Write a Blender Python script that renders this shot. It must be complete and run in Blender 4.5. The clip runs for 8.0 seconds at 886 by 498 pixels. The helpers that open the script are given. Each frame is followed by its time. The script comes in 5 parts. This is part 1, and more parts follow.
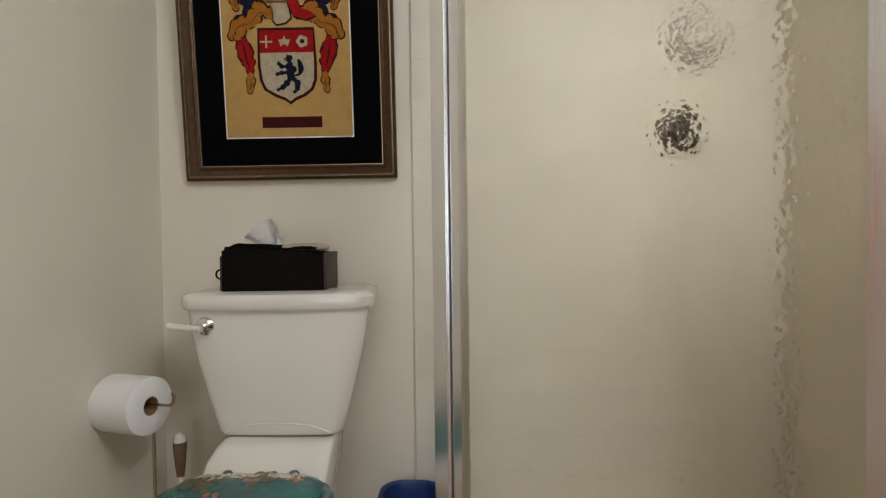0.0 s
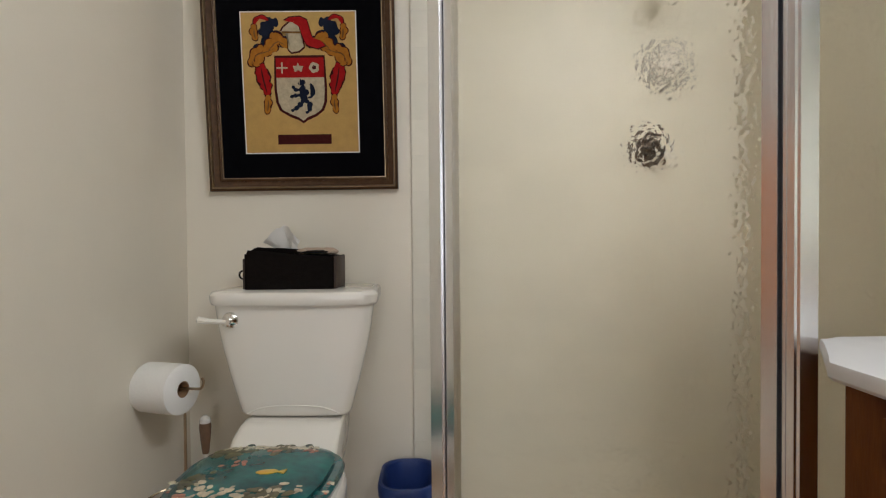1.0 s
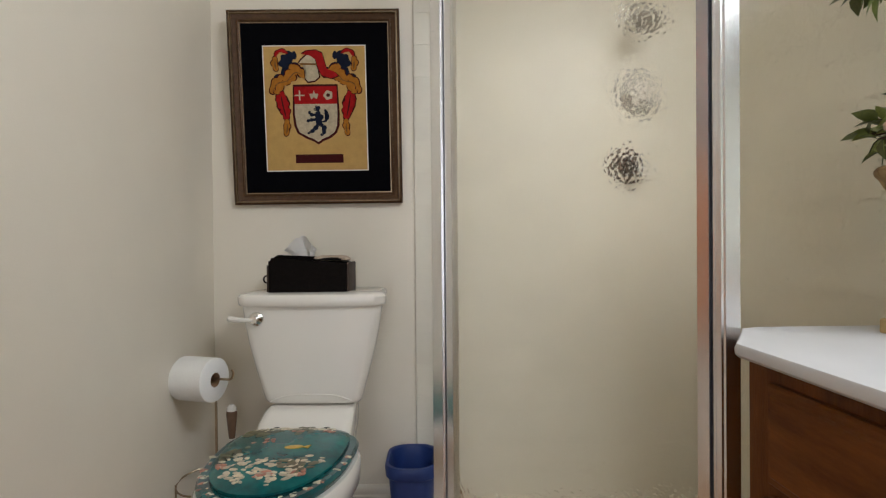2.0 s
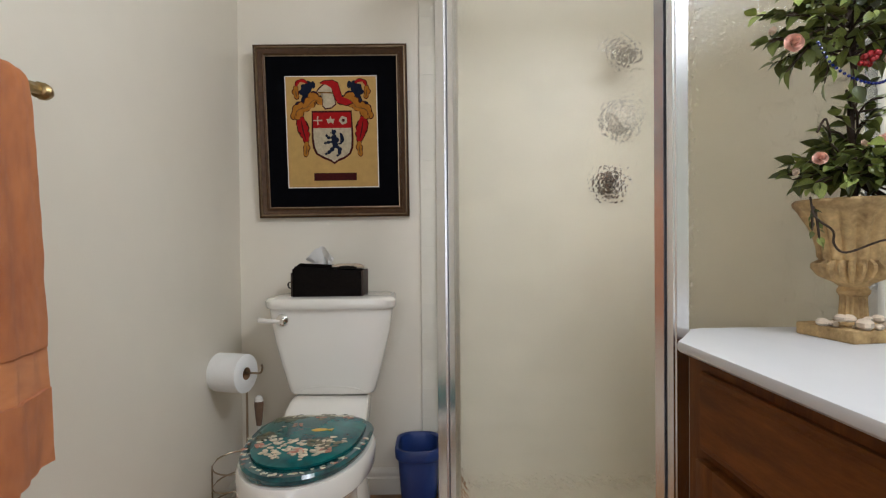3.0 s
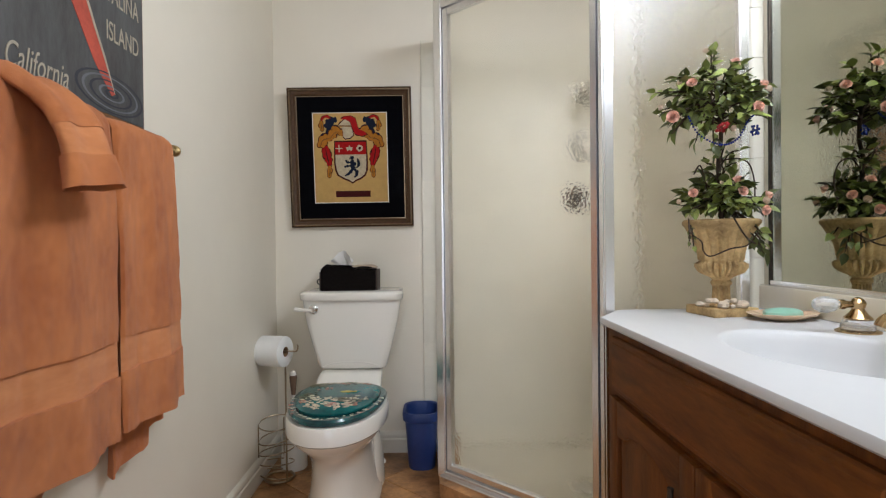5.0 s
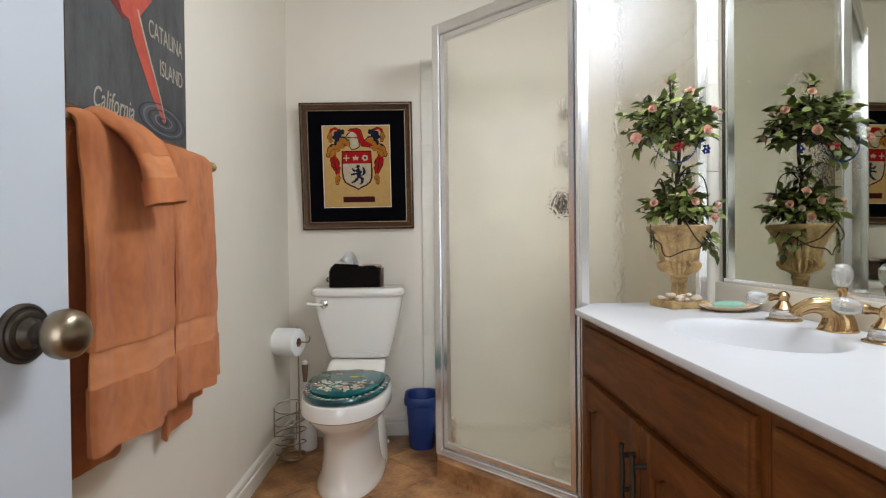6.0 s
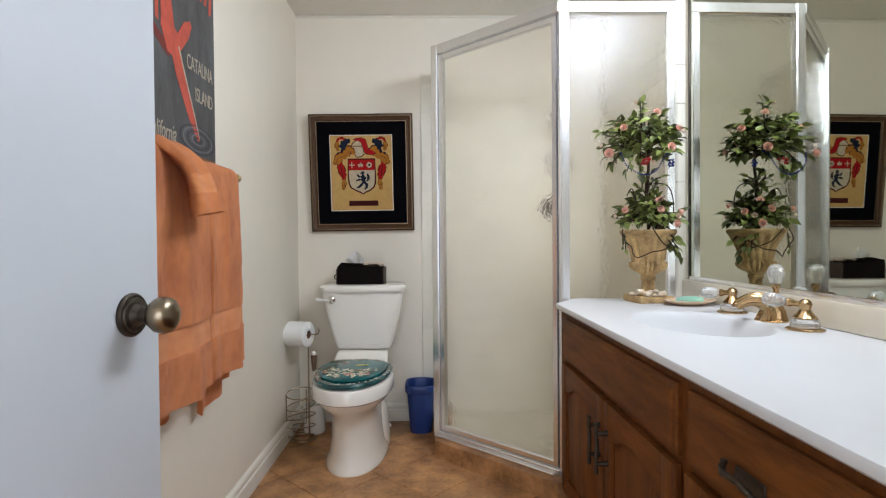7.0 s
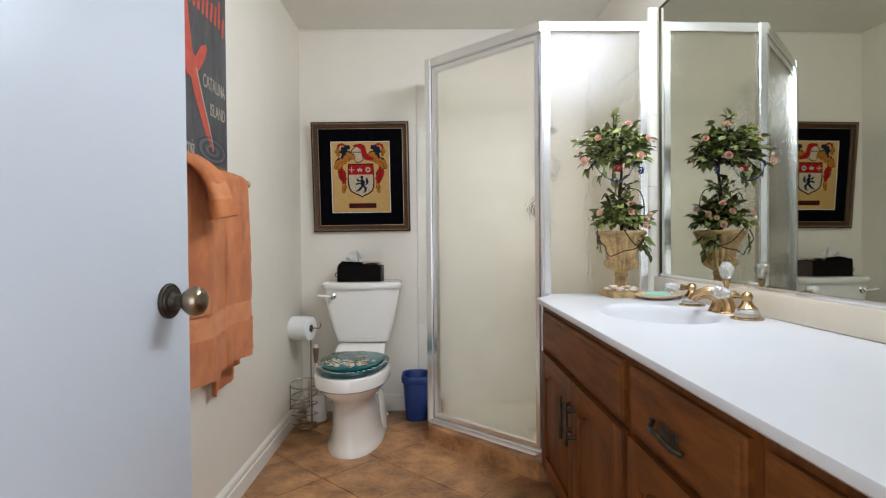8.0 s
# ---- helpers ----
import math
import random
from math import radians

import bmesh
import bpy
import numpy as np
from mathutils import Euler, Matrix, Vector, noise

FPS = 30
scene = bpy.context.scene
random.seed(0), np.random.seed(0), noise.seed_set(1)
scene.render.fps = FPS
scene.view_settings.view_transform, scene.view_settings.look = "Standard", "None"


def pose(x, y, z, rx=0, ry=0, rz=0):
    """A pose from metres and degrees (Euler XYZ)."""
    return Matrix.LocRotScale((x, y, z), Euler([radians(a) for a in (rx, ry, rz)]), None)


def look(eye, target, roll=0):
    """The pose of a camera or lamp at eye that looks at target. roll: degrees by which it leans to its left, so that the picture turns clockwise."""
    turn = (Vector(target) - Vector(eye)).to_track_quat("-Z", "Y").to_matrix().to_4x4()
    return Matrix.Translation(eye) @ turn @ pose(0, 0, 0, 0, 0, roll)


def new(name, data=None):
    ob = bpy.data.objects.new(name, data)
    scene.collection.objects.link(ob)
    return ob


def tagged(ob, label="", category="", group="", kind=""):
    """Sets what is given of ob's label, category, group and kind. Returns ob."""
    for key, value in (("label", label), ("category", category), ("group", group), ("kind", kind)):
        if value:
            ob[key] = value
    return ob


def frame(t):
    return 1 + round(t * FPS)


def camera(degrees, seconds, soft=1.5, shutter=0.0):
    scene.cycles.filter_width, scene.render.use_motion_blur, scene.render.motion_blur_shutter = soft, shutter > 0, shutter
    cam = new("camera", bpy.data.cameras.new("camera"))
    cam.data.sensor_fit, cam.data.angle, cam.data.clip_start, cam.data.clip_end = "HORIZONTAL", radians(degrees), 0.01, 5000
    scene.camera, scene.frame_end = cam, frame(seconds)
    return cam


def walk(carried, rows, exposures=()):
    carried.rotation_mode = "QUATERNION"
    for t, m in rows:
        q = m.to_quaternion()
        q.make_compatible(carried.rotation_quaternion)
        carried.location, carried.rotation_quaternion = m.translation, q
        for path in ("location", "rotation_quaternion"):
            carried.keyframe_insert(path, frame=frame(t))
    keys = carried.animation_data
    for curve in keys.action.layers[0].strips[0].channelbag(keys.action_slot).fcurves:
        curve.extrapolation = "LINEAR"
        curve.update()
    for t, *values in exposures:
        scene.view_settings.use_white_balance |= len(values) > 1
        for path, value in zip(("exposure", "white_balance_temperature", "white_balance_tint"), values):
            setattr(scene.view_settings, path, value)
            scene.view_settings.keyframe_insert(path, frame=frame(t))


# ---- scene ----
cam = camera(78.5, 8.0, soft=1.2)
PATH = [
    (0, (0.768, -1.507, 0.913), (0.782, 0.492, 0.87), -0.7),
    (0.5, (0.773, -1.591, 0.921), (0.788, 0.408, 0.874), -0.7),
    (1, (0.769, -1.688, 0.925), (0.796, 0.311, 0.886), -0.5),
    (1.5, (0.76, -1.787, 0.926), (0.8, 0.213, 0.902), -0.5),
    (2.8, (0.747, -2.064, 0.965), (0.783, -0.064, 0.949), -0.5),
    (3, (0.74, -2.111, 0.974), (0.781, -0.111, 0.951), -0.5),
    (3.5, (0.739, -2.228, 0.984), (0.774, -0.228, 0.96), -0.5),
    (4, (0.736, -2.348, 0.986), (0.774, -0.348, 0.965), -0.5),
    (4.5, (0.737, -2.467, 0.989), (0.778, -0.467, 0.969), -0.6),
    (6, (0.742, -2.836, 1.002), (0.786, -0.837, 0.979), -0.6),
    (6.5, (0.741, -2.957, 1.01), (0.786, -0.958, 0.984), -0.5),
    (7, (0.751, -3.071, 1.016), (0.793, -1.071, 0.986), -0.5),
    (7.5, (0.773, -3.174, 1.014), (0.809, -1.175, 0.986), -0.5),
    (8, (0.789, -3.265, 1.015), (0.826, -1.265, 0.986), -0.5),
]
walk(cam, [(t, look(eye, target, roll)) for t, eye, target, roll in PATH],
     exposures=[(0, -0.22, 6080, 12), (1.5, -0.13, 5980, 12), (3.0, -0.06, 5760, 12), (4.5, 0.0, 5720, 12), (6.5, 0.11, 5620, 12), (8.0, 0.18, 5520, 12)])

# ---- light ----
world = bpy.data.worlds.new("world")
scene.world = world
world.use_nodes = True
world.node_tree.nodes["Background"].inputs[0].default_value = (0.75, 0.85, 1.0, 1)
world.node_tree.nodes["Background"].inputs[1].default_value = 0.15


def area(name, eye, target, sx, sy, watts, color):
    data = bpy.data.lights.new(name, "AREA")
    data.shape, data.size, data.size_y, data.energy, data.color = "RECTANGLE", sx, sy, watts, color
    ob = new(name, data)
    ob.matrix_world = look(eye, target)
    return ob


# lamp over the mirror: a shaded bar with four round bulbs
area("vanity_light", (1.60, -1.75, 2.07), (0.40, -1.0, 0.75), 1.0, 0.34, 12.0, (1.0, 0.965, 0.915))
for y in (-1.49, -1.69, -1.89, -2.09):
    bulb = bpy.data.lights.new("vanity_bulb", "POINT")
    bulb.energy, bulb.shadow_soft_size, bulb.color = 3.2, 0.05, (0.86, 0.92, 1.0)
    new("vanity_bulb", bulb).location = (1.59, y, 2.03)
# weak fill added overhead; no fitting is known on this ceiling
area("overhead_fill", (0.80, -1.5, 2.27), (0.80, -1.5, 0), 0.45, 0.45, 0.9, (1.0, 0.96, 0.9))
area("hall_light", (0.9, -4.5, 1.1), (0.7, -2.5, 0.8), 1.9, 1.7, 27.0, (0.93, 0.96, 1.0))

# ---- materials ----


def material(name, color, rough=0.5, metal=0.0, vary=0.08, scale=12.0, bump=0.0, bump_scale=120.0,
             dark=None, per_object=0.0, coat=0.0, transmission=0.0, ior=1.45, stretch=(1, 1, 1), sheen=0.0, island=0.0, sss=0.0, spec=0.5):
    m = bpy.data.materials.new(name)
    m.use_nodes = True
    nt = m.node_tree
    b = nt.nodes["Principled BSDF"]
    b.inputs["Roughness"].default_value = rough
    b.inputs["Metallic"].default_value = metal
    b.inputs["IOR"].default_value = ior
    b.inputs["Specular IOR Level"].default_value = spec
    b.inputs["Transmission Weight"].default_value = transmission
    b.inputs["Coat Weight"].default_value = coat
    b.inputs["Coat Roughness"].default_value = 0.06
    b.inputs["Sheen Weight"].default_value = sheen
    b.inputs["Subsurface Weight"].default_value = sss
    b.inputs["Subsurface Scale"].default_value = 0.01
    co = nt.nodes.new("ShaderNodeTexCoord")
    mp = nt.nodes.new("ShaderNodeMapping")
    mp.inputs["Scale"].default_value = stretch
    if per_object:
        shift = nt.nodes.new("ShaderNodeVectorMath")
        nt.links.new(co.outputs["Object"], shift.inputs[0])
        nt.links.new(nt.nodes.new("ShaderNodeObjectInfo").outputs["Location"], shift.inputs[1])
        nt.links.new(shift.outputs[0], mp.inputs["Vector"])
    else:
        nt.links.new(co.outputs["Object"], mp.inputs["Vector"])
    n1 = nt.nodes.new("ShaderNodeTexNoise")
    n1.inputs["Scale"].default_value, n1.inputs["Detail"].default_value = scale, 6
    n2 = nt.nodes.new("ShaderNodeTexNoise")
    n2.inputs["Scale"].default_value, n2.inputs["Detail"].default_value = scale * 6.3, 4
    add = nt.nodes.new("ShaderNodeMath")
    add.operation = "MULTIPLY_ADD"
    add.inputs[1].default_value = 0.4
    ramp = nt.nodes.new("ShaderNodeValToRGB")
    nt.links.new(mp.outputs[0], n1.inputs["Vector"])
    nt.links.new(mp.outputs[0], n2.inputs["Vector"])
    nt.links.new(n2.outputs[0], add.inputs[0])
    nt.links.new(n1.outputs[0], add.inputs[2])
    nt.links.new(add.outputs[0], ramp.inputs[0])
    lo = dark if dark else tuple(c * (1 - vary) for c in color)
    hi = tuple(min(1, c * (1 + vary)) for c in color)
    ramp.color_ramp.elements[0].position, ramp.color_ramp.elements[1].position = 0.45, 0.95
    ramp.color_ramp.elements[0].color, ramp.color_ramp.elements[1].color = (*lo, 1), (*hi, 1)
    out = ramp.outputs[0]
    if per_object or island:
        src = nt.nodes.new("ShaderNodeObjectInfo").outputs["Random"] if per_object else nt.nodes.new("ShaderNodeNewGeometry").outputs["Random Per Island"]
        amount = per_object or island
        rng = nt.nodes.new("ShaderNodeMapRange")
        rng.inputs["To Min"].default_value, rng.inputs["To Max"].default_value = 1 - amount, 1 + amount
        nt.links.new(src, rng.inputs["Value"])
        hsv = nt.nodes.new("ShaderNodeHueSaturation")
        nt.links.new(rng.outputs[0], hsv.inputs["Value"])
        nt.links.new(out, hsv.inputs["Color"])
        out = hsv.outputs[0]
    nt.links.new(out, b.inputs["Base Color"])
    if bump:
        nb = nt.nodes.new("ShaderNodeTexNoise")
        nb.inputs["Scale"].default_value, nb.inputs["Detail"].default_value = bump_scale, 3
        nt.links.new(mp.outputs[0], nb.inputs["Vector"])
        bp = nt.nodes.new("ShaderNodeBump")
        bp.inputs["Strength"].default_value, bp.inputs["Distance"].default_value = bump, 0.004
        nt.links.new(nb.outputs[0], bp.inputs["Height"])
        nt.links.new(bp.outputs[0], b.inputs["Normal"])
    return m


PAINT = material("wall_paint", (0.83, 0.77, 0.645), 0.5, vary=0.025, scale=1.5, bump=0.12, bump_scale=260)
CEIL = material("ceiling_paint", (0.85, 0.815, 0.72), 0.7, vary=0.03, scale=2, bump=0.15, bump_scale=200)
TRIM = material("trim_paint", (0.81, 0.765, 0.66), 0.45, vary=0.03, scale=6, bump=0.05)
# white door paint with the hall's cool light mixed into its colour
DOORP = material("door_paint_cool_cast", (0.60, 0.63, 0.665), 0.32, vary=0.02, scale=2, bump=0.05, bump_scale=90)
FLOORT = material("floor_tile", (0.47, 0.25, 0.10), 0.42, vary=0.3, scale=9, dark=(0.19, 0.088, 0.034), bump=0.5, bump_scale=26, per_object=0.12)
GROUT = material("grout", (0.40, 0.25, 0.13), 0.9, vary=0.2, scale=30, bump=0.3)
WTILE = material("cream_tile", (0.78, 0.74, 0.62), 0.38, vary=0.03, scale=8, per_object=0.03)
WTILES = material("cream_tile_field", (0.80, 0.745, 0.61), 0.42, vary=0.03, scale=8, island=0.03)
WGROUT = material("pale_grout", (0.74, 0.70, 0.59), 0.8, vary=0.08, scale=30)
ALU = material("polished_aluminium", (0.86, 0.86, 0.87), 0.27, 1.0, vary=0.03, scale=4, stretch=(8, 8, 0.6), bump=0.03, bump_scale=30)
CERAMIC = material("vitreous_china", (0.87, 0.835, 0.755), 0.12, vary=0.012, scale=3, coat=0.5)
CERAMIC2 = material("bone_china", (0.83, 0.77, 0.66), 0.13, vary=0.015, scale=3, coat=0.4)
CHROME = material("chrome", (0.85, 0.84, 0.82), 0.1, 1.0, vary=0.02)
BRASS = material("polished_brass", (0.45, 0.305, 0.15), 0.2, 1.0, vary=0.08, scale=20)
OLDBRASS = material("antique_brass", (0.45, 0.33, 0.15), 0.35, 1.0, vary=0.25, scale=60)
BRONZE = material("dark_bronze", (0.055, 0.042, 0.03), 0.45, 0.7, vary=0.3, scale=60, bump=0.2)
NICKEL = material("aged_nickel", (0.27, 0.215, 0.145), 0.28, 1.0, vary=0.12, scale=25)
WOOD = material("stained_oak", (0.158, 0.052, 0.0088), 0.5, vary=0.3, scale=5, dark=(0.082, 0.026, 0.0047), spec=0.15, stretch=(6, 1, 6), bump=0.12, bump_scale=60, coat=0.04)
WOODV = material("stained_oak_upright", (0.158, 0.052, 0.0088), 0.5, vary=0.3, scale=5, dark=(0.082, 0.026, 0.0047), spec=0.15, stretch=(6, 6, 1), bump=0.12, bump_scale=60, coat=0.04)
MARBLE = material("cultured_marble", (0.71, 0.708, 0.705), 0.36, vary=0.02, scale=4, spec=0.35)
SPLASH = material("beige_marble", (0.77, 0.69, 0.54), 0.25, vary=0.03, scale=5, coat=0.2)
BLUE = material("blue_plastic", (0.022, 0.048, 0.19), 0.38, vary=0.08, scale=10, bump=0.04)
BLACK = material("black_cloth", (0.008, 0.006, 0.005), 0.95, vary=0.3, scale=80, bump=0.4, bump_scale=400, spec=0.1)
BOXWOOD = material("dark_brown_board", (0.05, 0.03, 0.02), 0.6, vary=0.3, scale=30)
PAPER = material("white_paper", (0.86, 0.85, 0.81), 0.9, vary=0.02, scale=20, bump=0.15, bump_scale=150)
CARDB = material("cardboard", (0.30, 0.18, 0.09), 0.9, vary=0.1)
TOWEL = material("peach_terry", (0.69, 0.25, 0.075), 0.95, vary=0.12, scale=8, dark=(0.46, 0.13, 0.034), bump=0.8, bump_scale=850, sheen=0.15, stretch=(1, 1.2, 0.75))
TOWELB = material("peach_woven_band", (0.76, 0.31, 0.11), 0.8, vary=0.06, scale=10, dark=(0.64, 0.225, 0.07), bump=0.6, bump_scale=420, sheen=0.15, stretch=(1, 1, 4))
MIRROR = material("mirror_silver", (0.56, 0.57, 0.49), 0.015, 1.0, vary=0.0)


def obscure_glass():
    m = bpy.data.materials.new("pebbled_glass")
    m.use_nodes = True
    nt = m.node_tree
    b = nt.nodes["Principled BSDF"]
    b.inputs["Base Color"].default_value = (0.98, 0.96, 0.90, 1)
    b.inputs["Transmission Weight"].default_value = 1.0
    b.inputs["Roughness"].default_value = 0.13
    b.inputs["IOR"].default_value = 1.22
    co = nt.nodes.new("ShaderNodeTexCoord")
    v = nt.nodes.new("ShaderNodeTexVoronoi")
    v.feature, v.inputs["Scale"].default_value = "SMOOTH_F1", 115
    n = nt.nodes.new("ShaderNodeTexNoise")
    n.inputs["Scale"].default_value = 80
    mix = nt.nodes.new("ShaderNodeMath")
    mix.operation = "ADD"
    bp = nt.nodes.new("ShaderNodeBump")
    bp.inputs["Strength"].default_value, bp.inputs["Distance"].default_value = 0.17, 0.01
    for t in (v, n):
        nt.links.new(co.outputs["Object"], t.inputs["Vector"])
    nt.links.new(v.outputs["Distance"], mix.inputs[0])
    nt.links.new(n.outputs[0], mix.inputs[1])
    nt.links.new(mix.outputs[0], bp.inputs["Height"])
    nt.links.new(bp.outputs[0], b.inputs["Normal"])
    # the polished outer skin shows lamps as sparkling pebbles
    b.inputs["Coat Weight"].default_value, b.inputs["Coat Roughness"].default_value, b.inputs["Coat IOR"].default_value = 0.32, 0.1, 1.5
    bc = nt.nodes.new("ShaderNodeBump")
    bc.inputs["Strength"].default_value, bc.inputs["Distance"].default_value = 0.2, 0.01
    nt.links.new(mix.outputs[0], bc.inputs["Height"])
    nt.links.new(bc.outputs[0], b.inputs["Coat Normal"])
    return m


GLASS = obscure_glass()
CRYSTAL = material("clear_crystal", (0.97, 0.97, 0.95), 0.04, vary=0.0, transmission=0.75, ior=1.5)

# ---- mesh helpers ----


def thing(name, x=0, y=0, z=0, label="", category="", group="", kind="", rz=0):
    ob = new(name)
    ob.matrix_world = pose(x, y, z, 0, 0, rz)
    ob.empty_display_size = 0.05
    return tagged(ob, label, category, group, kind)


def mesh(name, bm, mats, smooth=True):
    bmesh.ops.recalc_face_normals(bm, faces=bm.faces)
    me = bpy.data.meshes.new(name)
    bm.to_mesh(me)
    bm.free()
    for m in mats if isinstance(mats, (list, tuple)) else [mats]:
        me.materials.append(m)
    if smooth:
        me.shade_smooth()
        me.set_sharp_from_angle(angle=radians(38))
    return me


def part(name, bm, mats, parent=None, label="", smooth=True):
    ob = new(name, mesh(name, bm, mats, smooth))
    if parent:
        ob.parent = parent
    return tagged(ob, label)


def structure(name, bm, mats, label, category):
    return tagged(part(name, bm, mats), label, category, kind="structure")


def box(bm, x0, x1, y0, y1, z0, z1, bevel=0.0, seg=2):
    r = bmesh.ops.create_cube(bm, size=1, matrix=Matrix.LocRotScale(((x0 + x1) / 2, (y0 + y1) / 2, (z0 + z1) / 2), None, (x1 - x0, y1 - y0, z1 - z0)))
    if bevel:
        es = list({e for v in r["verts"] for e in v.link_edges})
        bmesh.ops.bevel(bm, geom=es, offset=bevel, segments=seg, profile=0.5, affect="EDGES")
    return bm


def B():
    return bmesh.new()


def loft(bm, rings, cap0=True, cap1=True, closed=True):
    vs = [[bm.verts.new(p) for p in r] for r in rings]
    n = len(vs[0])
    for a, b in zip(vs, vs[1:]):
        for i in range(n if closed else n - 1):
            k = (i + 1) % n
            bm.faces.new((a[i], a[k], b[k], b[i]))
    if cap0:
        bm.faces.new(vs[0][::-1])
    if cap1:
        bm.faces.new(vs[-1])
    return bm


def lathe(bm, profile, n=24, x=0, y=0, z=0, m=None, cap0=True, cap1=True, flute=0, depth=0.0, where=None):
    rings = []
    for j, (r, h) in enumerate(profile):
        ring = []
        for i in range(n):
            a = math.tau * i / n
            k = 1 + (depth * math.cos(flute * a) if flute and where and where[0] <= j <= where[1] else 0)
            p = Vector((r * k * math.cos(a), r * k * math.sin(a), h))
            p = m @ p if m else p + Vector((x, y, z))
            ring.append(p)
        rings.append(ring)
    return loft(bm, rings, cap0, cap1)


def tube(bm, pts, r, n=8, closed=False):
    pts = [Vector(p) for p in pts]
    rings, up = [], None
    count = len(pts)
    for i, p in enumerate(pts):
        a = pts[i - 1] if i or closed else p
        b = pts[(i + 1) % count] if i < count - 1 or closed else p
        d = (b - a).normalized()
        if up is None:
            up = d.orthogonal().normalized()
        up = (up - d * up.dot(d)).normalized()
        side = d.cross(up)
        rr = r[i] if isinstance(r, (list, tuple)) else r
        rings.append([p + up * rr * math.cos(math.tau * k / n) + side * rr * math.sin(math.tau * k / n) for k in range(n)])
    if closed:
        rings.append(rings[0])
        vs = [[bm.verts.new(q) for q in g] for g in rings[:-1]]
        vs.append(vs[0])
        for g, h in zip(vs, vs[1:]):
            for i in range(n):
                bm.faces.new((g[i], g[(i + 1) % n], h[(i + 1) % n], h[i]))
        return bm
    return loft(bm, rings)


def smooth_path(pts, steps=6):
    pts = [Vector(p) for p in pts]
    out = []
    for i in range(len(pts) - 1):
        p0, p1, p2, p3 = pts[max(i - 1, 0)], pts[i], pts[i + 1], pts[min(i + 2, len(pts) - 1)]
        for k in range(steps):
            t = k / steps
            out.append(0.5 * (2 * p1 + (p2 - p0) * t + (2 * p0 - 5 * p1 + 4 * p2 - p3) * t * t + (3 * p1 - p0 - 3 * p2 + p3) * t ** 3))
    return out + [pts[-1]]


def prism(bm, poly, z0, z1, m=None):
    rings = [[Vector((x, y, z)) for x, y in poly] for z in (z0, z1)]
    if m:
        rings = [[m @ p for p in r] for r in rings]
    return loft(bm, rings)


def rrect(x0, x1, y0, y1, z, r, n=6, bow=0.0):
    """A rounded rectangle ring; bow pushes the low-y side outward in the middle."""
    out = []
    for cx, cy, a0 in ((x1 - r, y1 - r, 0), (x0 + r, y1 - r, 90), (x0 + r, y0 + r, 180), (x1 - r, y0 + r, 270)):
        for i in range(n):
            a = radians(a0 + 90 * i / (n - 1))
            out.append([cx + r * math.cos(a), cy + r * math.sin(a), z])
    if bow:
        more, mid = [], (x0 + x1) / 2
        for i, p in enumerate(out):
            more.append(p)
            if i == 3 * n - 1:
                q = out[(i + 1) % len(out)]
                more += [[p[0] + (q[0] - p[0]) * k / 8, p[1], z] for k in range(1, 8)]
        out = more
        for p in out:
            if p[1] < (y0 + y1) / 2:
                u = (p[0] - mid) / ((x1 - x0) / 2)
                p[1] -= bow * (1 - u * u)
    return [Vector(p) for p in out]


def egg(cx, cy, z, rx, rf, rb, n=40, flat=2.0, back=0):
    """An egg-shaped ring: rf towards -y, rb towards +y."""
    out = []
    for i in range(n):
        a = math.tau * i / n
        c, s = math.cos(a), math.sin(a)
        e = back if back and s > 0 else flat
        k = (abs(c) ** e + abs(s) ** e) ** (-1 / e)
        out.append(Vector((cx + rx * c * k, cy + (rb if s > 0 else rf) * s * k, z)))
    return out


# ---- the room ----
W, H, FRONT, CT = 1.80, 2.284, -3.06, 0.785

structure("wall_west", box(B(), -0.1, 0, FRONT - 2.2, 0.1, -0.05, H), PAINT, "smooth cream painted plaster wall with towel bar", "wall")
structure("wall_north", box(B(), 0, 2.0, 0, 0.1, -0.05, H), PAINT, "smooth cream painted wall behind the toilet", "wall")
def east(y):
    """The east wall stands a little out of square."""
    return 1.757 + 0.02 * (-y - 0.93)


structure("wall_east", prism(B(), [(east(0), 0), (east(FRONT - 2.2), FRONT - 2.2), (2.0, FRONT - 2.2), (2.0, 0)], -0.05, H), PAINT, "cream painted wall carrying the long mirror", "wall")
bm = B()
box(bm, 0, 0.15, FRONT - 0.1, FRONT, 0, H)
box(bm, 1.09, W, FRONT - 0.1, FRONT, 0, H)
box(bm, 0.15, 1.09, FRONT - 0.1, FRONT, 2.06, H)
structure("wall_south", bm, PAINT, "cream painted wall with an open doorway", "wall")
structure("wall_hall", box(B(), 0, W, FRONT - 2.2, FRONT - 2.1, 0, H), PAINT, "plain cream hall wall", "wall")
structure("ceiling", box(B(), -0.1, W + 0.1, FRONT - 2.2, 0.1, H, H + 0.1), CEIL, "flat off-white painted ceiling", "ceiling")
FLOOR = structure("floor", box(B(), -0.1, W + 0.1, FRONT - 2.2, 0.1, -0.1, -0.004), GROUT, "tan slate-look floor tiles laid on the diagonal", "floor")


def baseboard(name, m, length):
    bm = B()
    prof = [(0, 0), (0.016, 0), (0.016, 0.062), (0.011, 0.068), (0.013, 0.076), (0.013, 0.088), (0.008, 0.096), (0, 0.1)]
    rings = [[m @ Vector((u, d, z)) for d, z in prof] for u in (0, length)]
    structure(name, loft(bm, rings), TRIM, "cream painted wooden baseboard with a moulded top", "baseboard")


baseboard("baseboard_west", pose(0, 0, 0, 0, 0, -90), 3.06)
